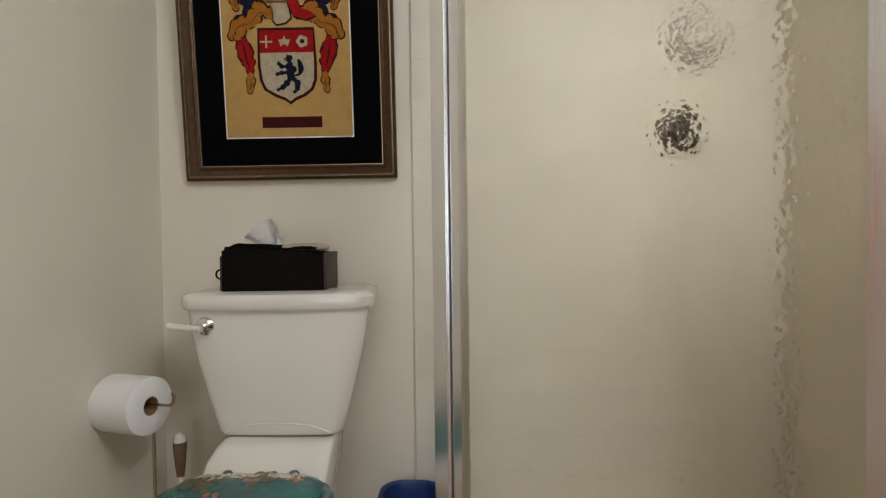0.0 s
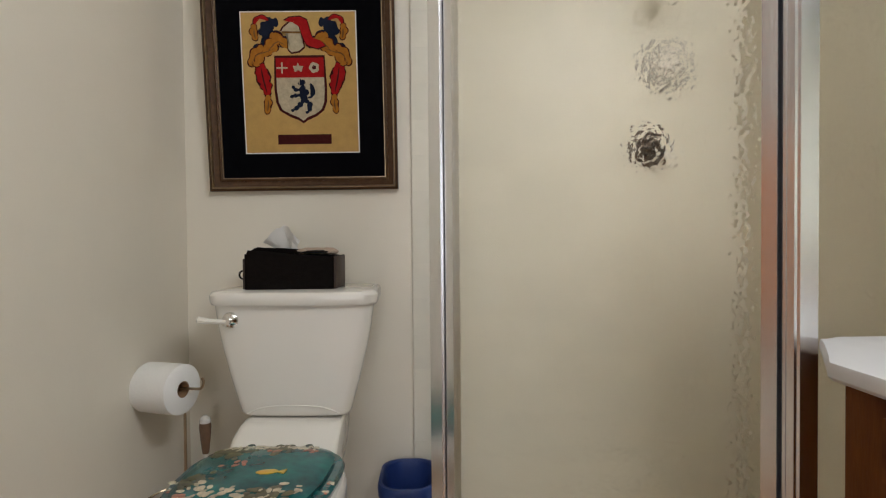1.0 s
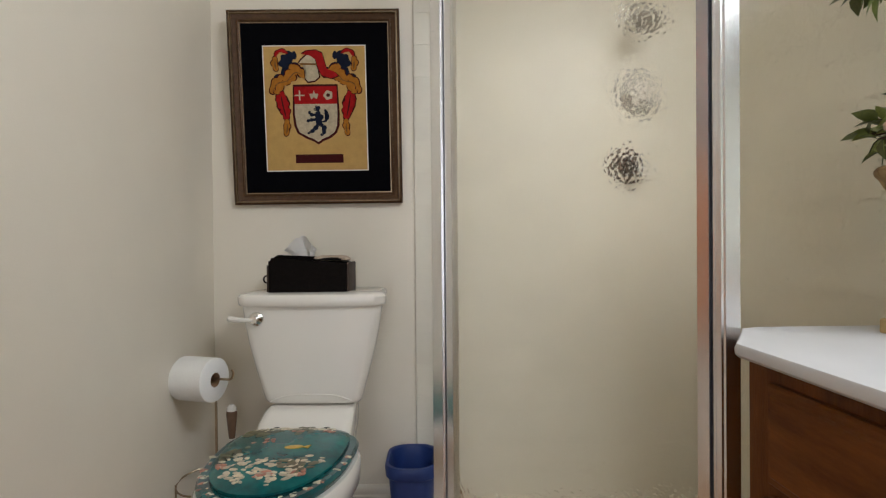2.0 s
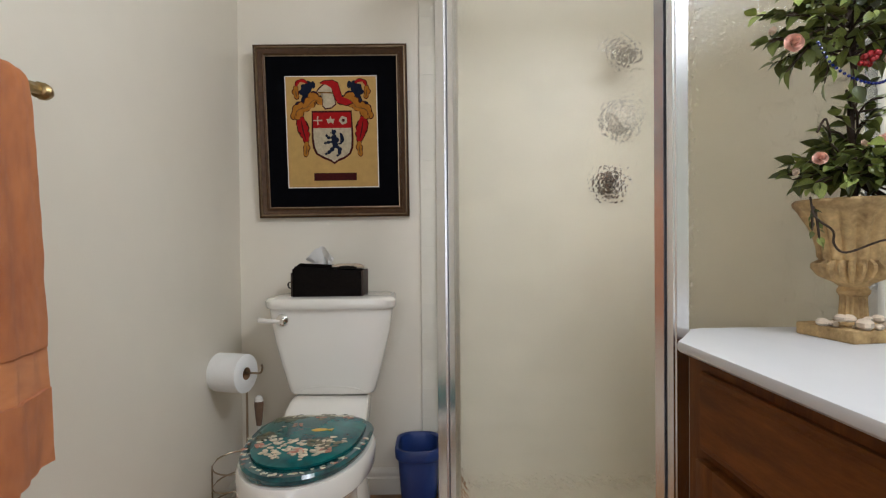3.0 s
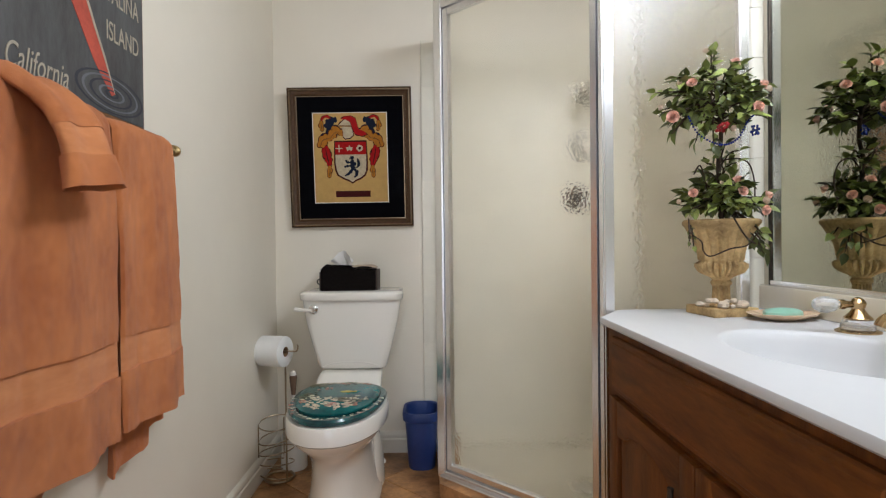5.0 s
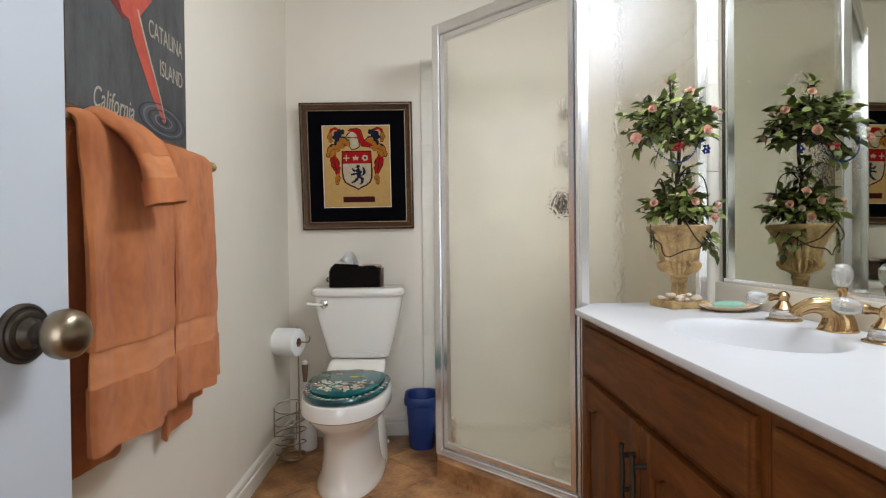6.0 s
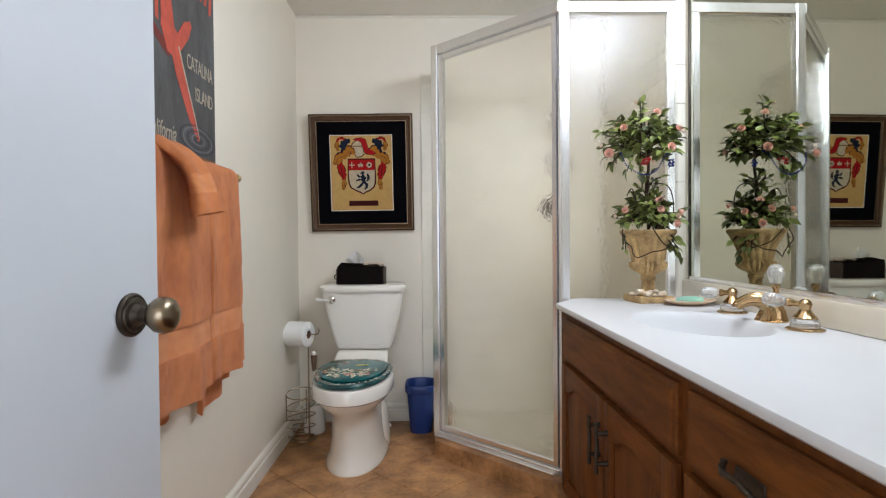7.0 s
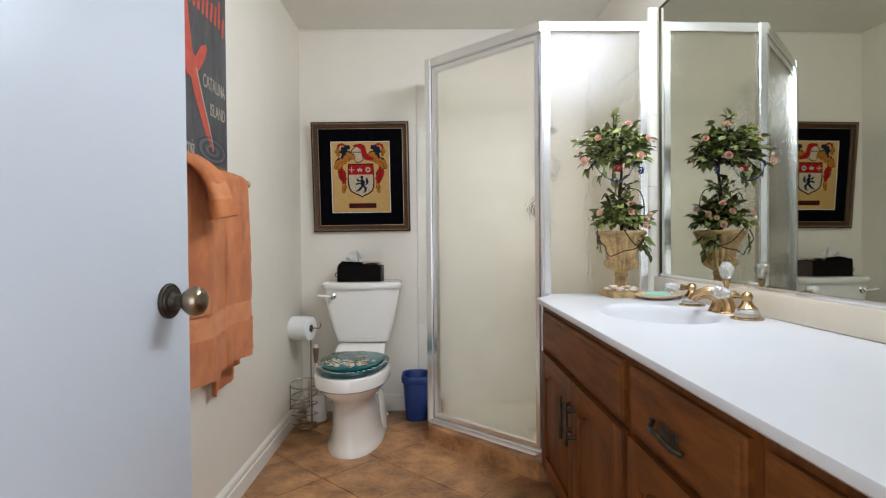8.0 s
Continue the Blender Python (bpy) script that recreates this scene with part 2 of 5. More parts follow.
baseboard("baseboard_north", Matrix.Translation((0.018, 0, 0)) @ Matrix.Diagonal((1, -1, 1, 1)), 0.675)
# thin line of cornice bead where wall and ceiling meet
structure("trim_cornice", box(B(), 0.002, W, -0.006, 0, H - 0.012, H - 0.001, 0.002), TRIM, "thin painted bead under the ceiling", "trim")

# ---- the shower ----
P0, P1, P2, P3 = Vector((0.775, -0.002)), Vector((0.775, -0.449)), Vector((1.258, -0.932)), Vector((1.716, -0.932))
ZC, ZT = 0.078, 1.947

bm = B()
prism(bm, [(0.76, 0), (0.76, -0.528), (1.228, -1.004), (W, -1.004), (W, -0.86), (1.288, -0.86), (0.846, -0.418), (0.846, 0)], -0.004, ZC - 0.002)
structure("shower_curb", bm, FLOORT, "low tan tiled kerb under the shower frame", "kerb")
bm = B()
prism(bm, [(0.80, -0.001), (0.80, -0.43), (1.268, -0.9), (W - 0.001, -0.9), (W - 0.001, -0.001)], -0.003, 0.03)
structure("shower_floor", bm, WTILES, "cream tiled shower floor", "floor")


def tile_grid(bm, origin, u, v, nu, nv, size, normal, thick=0.008, gap=0.003):
    for i in range(nu):
        for j in range(nv):
            a = origin + u * (i * size + gap / 2) + v * (j * size + gap / 2)
            s = size - gap
            c, e = 0.0015, thick
            low = [a, a + u * s, a + u * s + v * s, a + v * s]
            mid = [p + normal * (e - c) for p in low]
            top = [a + (u + v) * c + normal * e, a + u * (s - c) + v * c + normal * e, a + (u + v) * (s - c) + normal * e, a + v * (s - c) + u * c + normal * e]
            loft(bm, [low, mid, top], False, True)


X, Y, Z = Vector((1, 0, 0)), Vector((0, 1, 0)), Vector((0, 0, 1))
TS = 0.1105
bm = B()
box(bm, 0.785, 1.736, -0.004, -0.0005, 0.02, 1.95)
tile_grid(bm, Vector((0.787, -0.002, 0.03)), X, Z, 8, 17, TS, -Y)
box(bm, 1.732, 1.752, -0.86, -0.012, 0.02, 1.95)
tile_grid(bm, Vector((1.734, -0.86, 0.03)), Y, Z, 7, 17, TS, -X)
ob = structure("shower_wall_tiles", bm, WTILES, "square cream glazed tiles lining the shower", "tile")
ob["kind"] = "structure"

COLUMN = thing("trim_tile_column", 0.695, 0, 0, "column of cream bullnose tiles beside the shower", "tile trim", kind="structure")
bm = B()
loft(bm, [rrect(0, 0.078, -0.011, 0.006, z, 0.005, 4) for z in (0.0006, TS - 0.0006)])
cme = mesh("tile", bm, WTILE)
for k in range(17):
    ob = new("tile", cme)
    ob.parent, ob.location = COLUMN, (0, 0, 0.0765 + k * TS)
part("grout_bed", box(B(), 0.002, 0.076, -0.0095, 0, 0, 1.955), WGROUT, COLUMN)
EAST = thing("trim_tile_jamb", 1.716, -0.955, CT, "column of white bullnose tiles between mirror and shower", "tile trim", kind="structure")
bm = B()
loft(bm, [rrect(0, 0.045, 0, 0.05, z, 0.012, 5) for z in (0.001, TS * 1.38 - 0.001)])
cme = mesh("tile", bm, WTILE)
for k in range(8):
    ob = new("tile", cme)
    ob.parent, ob.location = EAST, (0, 0, k * TS * 1.38)

SHOWER = thing("shower_enclosure", 1.02, -0.69, ZC, "neo-angle shower enclosure of polished aluminium and pebbled glass", "shower")


def bar(bm, a, b, z0, z1, w, over=0.0, bevel=0.004):
    d = (b - a).normalized()
    n = Vector((-d.y, d.x))
    a, b = a - d * over, b + d * over
    poly = [a + n * w / 2, b + n * w / 2, b - n * w / 2, a - n * w / 2]
    rings = []
    for k, z in ((bevel, z0), (0, z0 + bevel), (0, z1 - bevel), (bevel, z1)):
        c = (a + b) / 2
        rings.append([Vector((p.x - (n * (k if (p - c).dot(n) > 0 else -k)).x, p.y - (n * (k if (p - c).dot(n) > 0 else -k)).y, z)) for p in poly])
    return loft(bm, rings)


def shower_part(name, bm, mat, label=""):
    bmesh.ops.translate(bm, verts=bm.verts, vec=-SHOWER.matrix_world.translation)
    return part(name, bm, mat, SHOWER, label)


def post(name, p, poly, z1=ZT):
    bm = B()
    prism(bm, [(p.x + x, p.y + y) for x, y in poly], ZC, z1)
    bmesh.ops.bevel(bm, geom=[e for e in bm.edges if abs((e.verts[0].co - e.verts[1].co).z) > 0.1], offset=0.004, segments=2, affect="EDGES")
    shower_part(name, bm, ALU)


h = 0.018
post("wall_channel", P0, [(-0.014, 0), (0.014, 0), (0.014, -0.03), (-0.014, -0.03)])
post("corner_post", P1, [(-0.02, 0.024), (-0.02, -0.012), (0.008, -0.036), (0.03, -0.014), (0.02, 0.024)])
post("corner_post", P2, [(0.0, 0.012), (-0.006, -0.010), (0.004, -0.024), (0.036, -0.024), (0.036, 0.016), (0.012, 0.026)])
post("wall_channel", P3, [(-0.03, 0.016), (-0.03, -0.016), (0.0, -0.016), (0.0, 0.016)])
d45 = (P2 - P1).normalized()
for a, b in ((P0, P1), (P1, P2), (P2, P3)):
    shower_part("header", bar(B(), a, b, ZT - 0.042, ZT + 0.003, 0.036, 0.008), ALU)
    shower_part("sill", bar(B(), a, b, ZC - 0.002, ZC + 0.026, 0.04, 0.004), ALU)
# raised lip of the sill on the door side
n45 = Vector((-d45.y, d45.x))
shower_part("sill_lip", bar(B(), P1 - n45 * 0.026, P2 - n45 * 0.026, ZC - 0.002, ZC + 0.012, 0.02, -0.015), ALU)


def pane(name, a, b, z0, z1, t=0.005):
    c = (a + b) / 2
    d = b - a
    bm = box(B(), -d.length / 2, d.length / 2, -t / 2, t / 2, z0, z1)
    m = Matrix.Translation((c.x, c.y, 0)) @ Matrix.Rotation(math.atan2(d.y, d.x), 4, "Z")
    bmesh.ops.transform(bm, matrix=m, verts=bm.verts)
    ob = shower_part(name, bm, GLASS, "pebbled obscure glass")
    ob.visible_shadow = False
    return ob


pane("glass_pane", P0 + Vector((0, -0.02)), P1 + Vector((0, 0.02)), ZC + 0.024, ZT - 0.04)
pane("glass_pane", P2 + Vector((0.03, 0)), P3 - Vector((0.025, 0)), ZC + 0.024, ZT - 0.04)
DA, DB = P1 + d45 * 0.034, P2 - d45 * 0.005
pane("door_glass", DA + d45 * 0.012, DB - d45 * 0.012, ZC + 0.05, ZT - 0.07)
shower_part("door_stile", bar(B(), DA, DA + d45 * 0.022, ZC + 0.03, ZT - 0.046, 0.024), ALU)
shower_part("door_stile", bar(B(), DB - d45 * 0.02, DB, ZC + 0.03, ZT - 0.046, 0.024), ALU)
shower_part("door_rail", bar(B(), DA, DB, ZT - 0.074, ZT - 0.046, 0.024, -0.02), ALU)
shower_part("door_rail", bar(B(), DA, DB, ZC + 0.03, ZC + 0.056, 0.024, -0.02), ALU)

# fittings inside the shower
AGED = material("dull_bronze", (0.16, 0.12, 0.085), 0.4, 0.5, vary=0.3, scale=60)
DULL = material("dull_chrome", (0.50, 0.46, 0.39), 0.4, 0.4, vary=0.1, scale=30)
VALVE = thing("shower_valve", 1.432, -0.01, 1.2, "round chrome shower valve with a lever", "shower valve")
part("escutcheon", lathe(B(), [(0.055, 0), (0.055, 0.006), (0.046, 0.014), (0.028, 0.02)], 28, m=Matrix.Rotation(radians(90), 4, "X")), AGED, VALVE)
part("knob", lathe(B(), [(0.024, 0.018), (0.028, 0.05), (0.022, 0.065), (0.012, 0.07)], 16, m=Matrix.Rotation(radians(90), 4, "X")), BRONZE, VALVE)
part("lever", tube(B(), [(0, -0.055, 0), (0.03, -0.06, -0.02), (0.06, -0.058, -0.035)], [0.014, 0.013, 0.011]), CERAMIC, VALVE)
HEAD = thing("wall_shower", 1.45, -0.01, 1.72, "chrome shower head on a bent arm", "shower head")
part("flange", lathe(B(), [(0.035, 0), (0.03, 0.01), (0.012, 0.016)], 20, m=Matrix.Rotation(radians(90), 4, "X")), CHROME, HEAD)
part("arm", tube(B(), smooth_path([(0, 0, 0), (0, -0.06, 0.01), (0, -0.12, -0.03)]), 0.011), CHROME, HEAD)
part("spray_head", lathe(B(), [(0.014, 0), (0.018, -0.02), (0.042, -0.055), (0.042, -0.068), (0.036, -0.07)], 24, m=pose(0, -0.12, -0.025, -30)), DULL, HEAD)
SOAPD = thing("shower_soap_dish", 1.48, -0.01, 1.45, "recessed ceramic soap dish with a metal rim", "soap dish")
part("rim", lathe(B(), [(0.07, 0), (0.07, 0.01), (0.055, 0.018), (0.045, 0.008)], 24, m=Matrix.Rotation(radians(90), 4, "X"), cap0=False), DULL, SOAPD)
part("tray", lathe(B(), [(0.05, 0.0), (0.045, 0.035), (0.03, 0.045)], 24, m=Matrix.Rotation(radians(90), 4, "X")), CERAMIC2, SOAPD)
DRAIN = thing("shower_drain", 1.33, -0.48, 0.03, "round chrome drain cover in the shower floor", "drain")
part("cover", lathe(B(), [(0.06, 0), (0.06, 0.004), (0.05, 0.007)], 24), CHROME, DRAIN)

# ---- door ----
DOOR = thing("door_1", 0.163, FRONT + 0.012, 0, "open white flush door with an aged nickel knob", "door", kind="structure", rz=81.8)
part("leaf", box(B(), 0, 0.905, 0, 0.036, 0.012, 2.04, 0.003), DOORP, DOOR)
for side, y in ((-1, 0.0), (1, 0.036)):
    m = pose(0.838, y, 0.905, 90 if side < 0 else -90)
    kn = part("knob_set", lathe(B(), [(0.034, 0), (0.034, 0.004), (0.031, 0.007), (0.0275, 0.0065), (0.026, 0.0095), (0.022, 0.011), (0.0185, 0.0105), (0.016, 0.014), (0.012, 0.018), (0.0115, 0.034)], 32, m=m), BRONZE, DOOR, "dark aged rosette")
    part("knob", lathe(B(), [(0.012, 0.03), (0.02, 0.036), (0.027, 0.046), (0.0285, 0.055), (0.026, 0.065), (0.019, 0.071), (0.009, 0.073)], 32, m=m), NICKEL, kn, "aged nickel round knob")
part("latch_plate", box(B(), 0.9045, 0.9065, 0.007, 0.029, 0.87, 0.94), NICKEL, DOOR)
bm = B()
for x0, x1, z0, z1 in ((0.09, 0.152, 0, 2.12), (1.088, 1.15, 0, 2.12), (0.15, 1.09, 2.06, 2.12)):
    box(bm, x0, x1, FRONT, FRONT + 0.014, z0, z1, 0.003)
structure("trim_doorway", bm, TRIM, "white painted casing round the doorway", "trim")

# ---- toilet ----
TX = 0.401
TOILET = thing("toilet", TX, 0, 0, "white two-piece china toilet with a teal patterned seat", "toilet", rz=-1.8)


def toilet_part(name, bm, mat, label="", parent=None):
    return part(name, bm, mat, parent or TOILET, label)


bm = B()
rows = [(0.0, -0.44, 0.14, 0.302, 0.29), (0.014, -0.44, 0.141, 0.302, 0.29), (0.028, -0.44, 0.132, 0.292, 0.285), (0.06, -0.44, 0.122, 0.28, 0.275), (0.12, -0.44, 0.114, 0.272, 0.265), (0.19, -0.44, 0.109, 0.27, 0.24),
        (0.235, -0.45, 0.112, 0.275, 0.22), (0.262, -0.47, 0.124, 0.283, 0.19), (0.285, -0.495, 0.143, 0.29, 0.19), (0.308, -0.515, 0.16, 0.297, 0.2), (0.332, -0.52, 0.169, 0.30, 0.2)]
loft(bm, [egg(0, cy, z, rx, rf, rb, 48, 2.15) for z, cy, rx, rf, rb in rows])
toilet_part("pedestal", bm, CERAMIC2, "bone-tinted china pedestal")
bm = B()
rim = [(0.328, 0.176, 0.308, 0.2), (0.336, 0.182, 0.32, 0.2), (0.384, 0.183, 0.322, 0.2), (0.395, 0.177, 0.316, 0.195), (0.396, 0.14, 0.27, 0.15), (0.33, 0.12, 0.22, 0.12)]
loft(bm, [egg(0, -0.52, z, rx, rf, rb, 48, 2.15) for z, rx, rf, rb in rim])
toilet_part("bowl_rim", bm, CERAMIC)
bm = B()
deck = [(0.30, 0.122, -0.40, -0.06), (0.34, 0.130, -0.41, -0.05), (0.385, 0.135, -0.415, -0.05), (0.43, 0.136, -0.36, -0.05), (0.448, 0.137, -0.315, -0.05), (0.454, 0.132, -0.30, -0.055)]
loft(bm, [[Vector((p.x * (1 - 0.2 * max(0, (p.y + 0.36) / 0.3)), p.y, p.z)) for p in rrect(-w, w, y0, y1, z, 0.03, 6)] for z, w, y0, y1 in deck])
toilet_part("tank_deck", bm, CERAMIC)
for s in (-1, 1):
    bm = B()
    loft(bm, [egg(s * 0.088, -0.31, z, rx, ry, ry, 20) for z, rx, ry in ((0, 0.052, 0.14), (0.06, 0.05, 0.13), (0.13, 0.044, 0.115), (0.19, 0.034, 0.09), (0.22, 0.016, 0.05))])
    toilet_part("foot_flange", bm, CERAMIC2)

# tank: narrow at the bottom with an arched front, wide at the top
bm = B()
rings = []
for z, w, yf, bow in ((0.457, 0.128, -0.248, 0.004), (0.462, 0.137, -0.258, 0.006), (0.472, 0.143, -0.262, 0.009), (0.50, 0.150, -0.264, 0.014), (0.56, 0.167, -0.266, 0.018), (0.64, 0.187, -0.268, 0.02), (0.70, 0.199, -0.269, 0.02), (0.756, 0.2065, -0.269, 0.02)):
    w += 0.007
    rings.append(rrect(-w, w, yf, -0.045, z, 0.028, 8, bow))
def waisted(rings, k):
    """Narrows the rings towards the wall."""
    return [[Vector((p.x * (1 - k * max(0.0, min(1.0, (p.y + 0.26) / 0.22))), p.y, p.z)) for p in r] for r in rings]


loft(bm, waisted(rings, 0.15))
toilet_part("tank", bm, CERAMIC)
# shallow arch pressed into the lower front of the tank
bm = B()
arch = []
for i in range(25):
    u = -1 + 2 * i / 24
    arch.append((u * 0.122, -0.2725 - 0.0035 * (1 - u * u), 0.470 + 0.022 * (1 - abs(u) ** 3)))
tube(bm, arch, 0.0017, 8)
toilet_part("tank_arch", bm, CERAMIC)
bm = B()
rings = []
for z, g in ((0.754, -0.004), (0.755, 0.004), (0.761, 0.008), (0.781, 0.009), (0.789, 0.004), (0.7925, -0.008)):
    rings.append(rrect(-0.2145 - g, 0.2145 + g, -0.275 - g, -0.04 + g, z, 0.034, 8, 0.022))
loft(bm, waisted(rings, 0.09))
LID = toilet_part("tank_lid", bm, CERAMIC)
LEVER = toilet_part("flush_lever", lathe(B(), [(0.021, 0), (0.021, 0.004), (0.017, 0.009), (0.010, 0.012), (0.010, 0.022), (0.014, 0.026), (0.010, 0.03)], 24, m=pose(-0.158, -0.279, 0.718, 90)), CHROME, "chrome flush lever")
toilet_part("lever_grip", tube(B(), smooth_path([(-0.158, -0.305, 0.718), (-0.18, -0.309, 0.718), (-0.21, -0.31, 0.720), (-0.232, -0.308, 0.723)], 4), [0.006] * 4 + [0.007] * 4 + [0.0085] * 3 + [0.009, 0.006]), CERAMIC, "white porcelain grip", LEVER)
for s in (-1, 1):
    toilet_part("bolt_cap", lathe(B(), [(0.014, 0), (0.014, 0.008), (0.008, 0.016), (0.002, 0.018)], 12, x=s * 0.128, y=-0.27, z=0.06), CERAMIC)

TEAL = material("teal_acrylic", (0.010, 0.14, 0.13), 0.12, vary=0.4, scale=9, dark=(0.004, 0.045, 0.055), coat=0.25, spec=0.35)
TEALD = material("dark_teal_acrylic", (0.008, 0.085, 0.085), 0.12, vary=0.5, scale=14, dark=(0.002, 0.025, 0.03), coat=0.4)
PEARL = material("shell_white", (0.60, 0.53, 0.38), 0.3, vary=0.25, scale=90, coat=0.5, island=0.25)
PINK = material("shell_pink", (0.42, 0.17, 0.11), 0.35, vary=0.3, scale=120, coat=0.5, island=0.25)
YELLOW = material("yellow_fish", (0.62, 0.42, 0.03), 0.3, vary=0.1, coat=0.5)
OLIVE = material("brown_weed", (0.10, 0.09, 0.035), 0.4, vary=0.4, scale=60, coat=0.5, island=0.3)
SY = -0.515
bm = B()
loft(bm, [egg(0, SY, z, rx, rf, rb, 56, 2.15, 3.5) for z, rx, rf, rb in ((0.397, 0.162, 0.30, 0.125), (0.400, 0.172, 0.31, 0.128), (0.412, 0.175, 0.314, 0.13), (0.42, 0.169, 0.308, 0.127), (0.421, 0.13, 0.26, 0.1))])
SEAT = toilet_part("seat", bm, TEALD, "dark teal acrylic seat with pale shells inside")


bm = B()
rings = [egg(0, SY, 0.42, 0.140, 0.258, 0.12, 56, 2.2, 4.0), egg(0, SY, 0.422, 0.150, 0.268, 0.122, 56, 2.2, 4.0), egg(0, SY, 0.428, 0.151, 0.269, 0.123, 56, 2.2, 4.0)]
for k in (0.94, 0.85, 0.72, 0.55, 0.36, 0.16):
    rings.append([Vector((p.x, p.y, 0.430 + 0.018 * (1 - k ** 3))) for p in egg(0, SY, 0, 0.150 * k, 0.268 * k, 0.122 * k, 56, 2.2, 4.0)])
loft(bm, rings)
COVER = toilet_part("lid", bm, TEAL, "teal acrylic lid with shells, coral and fish")
rng = random.Random(7)


def pebble(bm, x, y, z, rx, ry, rz, a, n=8):
    m = Matrix.Translation((x, y, z)) @ Matrix.Rotation(a, 4, "Z") @ Matrix.Diagonal((rx, ry, rz, 1))
    bmesh.ops.create_uvsphere(bm, u_segments=n, v_segments=5, radius=1, matrix=m)


def scatter(name, mat, count, spots, size, parent, zf, flat=0.0016, spread=0.02):
    bm = B()
    for _ in range(count):
        cx, cy = rng.choice(spots)
        x, y = cx + rng.gauss(0, spread), cy + rng.gauss(0, spread * 0.7)
        if parent is COVER and (abs(x) > 0.128 or y > SY + 0.112 or (x / 0.15) ** 2 + (min(0, y - SY) / 0.262) ** 2 > 0.88):
            continue
        s = size * rng.uniform(0.55, 1.25)
        pebble(bm, x, y, zf(x, y), s, s * rng.uniform(0.45, 0.8), flat, rng.uniform(0, 3.1))
    tagged(toilet_part(name, bm, mat, parent=parent), kind="stuff")


back = [(-0.09 + 0.03 * i, -0.425 - 0.006 * (i % 2)) for i in range(7)]
front = [(-0.085 + 0.028 * i, -0.70 - 0.022 * (1 - ((i - 3) / 3) ** 2)) for i in range(7)]


def ZL(x, y):
    """Height of the domed lid's face."""
    e, r = (4.0, 0.122) if y > SY else (2.2, 0.268)
    k = min(1.0, ((abs(x) / 0.150) ** e + (abs(y - SY) / r) ** e) ** (1 / e))
    return 0.4302 + 0.018 * (1 - k ** 3)


scatter("shell_inlay", PEARL, 90, back, 0.0085, COVER, ZL, spread=0.014)
scatter("shell_inlay", PEARL, 105, front + [(-0.10, -0.64), (0.10, -0.645), (-0.06, -0.67), (0.05, -0.675), (0.0, -0.66)], 0.0105, COVER, ZL, spread=0.024)
scatter("shell_inlay", PINK, 26, [(-0.105, -0.665), (0.01, -0.71), (0.085, -0.70)], 0.011, COVER, ZL, spread=0.010)
scatter("shell_inlay", PINK, 16, [(0.09, -0.45), (-0.05, -0.53), (0.0, -0.47)], 0.008, COVER, ZL, spread=0.012)
scatter("weed_inlay", OLIVE, 130, [(-0.09, -0.47), (0.03, -0.44), (-0.12, -0.6), (0.06, -0.66)], 0.014, COVER, ZL, flat=0.0008, spread=0.022)
ring_spots = [(0.166 * math.sin(a), SY - 0.292 * math.cos(a)) for a in [radians(-80 + 8 * i) for i in range(21)]]
scatter("shell_inlay", PEARL, 60, ring_spots, 0.0085, SEAT, lambda x, y: 0.4195, spread=0.005)
scatter("shell_inlay", PINK, 26, ring_spots, 0.007, SEAT, lambda x, y: 0.4195, spread=0.005)
bm = B()
fx, fy = 0.035, -0.575
pebble(bm, fx, fy, ZL(fx, fy) + 0.0003, 0.024, 0.012, 0.0018, 0.15, 12)
prism(bm, [(fx + 0.02, fy), (fx + 0.038, fy + 0.012), (fx + 0.036, fy - 0.008)], ZL(fx, fy) - 0.001, ZL(fx, fy) + 0.0012)
toilet_part("fish", bm, YELLOW, "small yellow fish", COVER)
for s in (-1, 1):
    toilet_part("hinge", lathe(B(), [(0.012, 0), (0.013, 0.012), (0.009, 0.018)], 12, x=s * 0.07, y=-0.382, z=0.41), TEALD)

# ---- tissue box on the tank ----
TISSUE = thing("tissue_box", 0.378, -0.160, 0.7925, "black cloth covered tissue box with one tissue pulled up", "tissue box", rz=0.5)
bm = B()
rings = []
for z in (0.0, 0.05, 0.092):
    rings.append(rrect(-0.104, 0.1, -0.075, 0.075, z, 0.01, 5))
loft(bm, rings)
top = [v for v in bm.verts if v.co.z > 0.09]
for v in top:
    v.co.z += 0.006 * math.sin(v.co.x * 40) + (0.012 if abs(v.co.x + 0.045) < 0.05 else 0)
part("cover", bm, BLACK, TISSUE)
TISSUE.scale = (1.165, 1.07, 0.98)
bm = B()
pts = []
for i in range(13):
    for j in range(7):
        u, w = i / 12, j / 6
        pts.append(bm.verts.new((-0.095 + 0.18 * u, -0.072 + 0.144 * w, 0.098 + 0.016 * math.sin(math.pi * w) * (1 - 0.6 * u) + 0.006 * noise.noise((u * 4, w * 4, 1)))))
for i in range(12):
    for j in range(6):
        bm.faces.new([pts[i * 7 + j], pts[(i + 1) * 7 + j], pts[(i + 1) * 7 + j + 1], pts[i * 7 + j + 1]])
bmesh.ops.solidify(bm, geom=bm.faces[:], thickness=0.004)
part("top_cloth", bm, BLACK, TISSUE)
bm = B()
box(bm, 0.1, 0.106, -0.068, 0.072, 0, 0.09, 0.002)
part("end_panel", bm, BOXWOOD, TISSUE, "dark brown wooden end")
part("end_panel", box(B(), -0.109, -0.104, -0.066, 0.07, 0, 0.084, 0.002), BOXWOOD, TISSUE)
part("loop", tube(B(), [(-0.110 - 0.008 * math.sin(a), -0.06, 0.04 + 0.011 * math.cos(a)) for a in [math.tau * k / 14 for k in range(14)]], 0.0022, 6, True), BLACK, TISSUE)


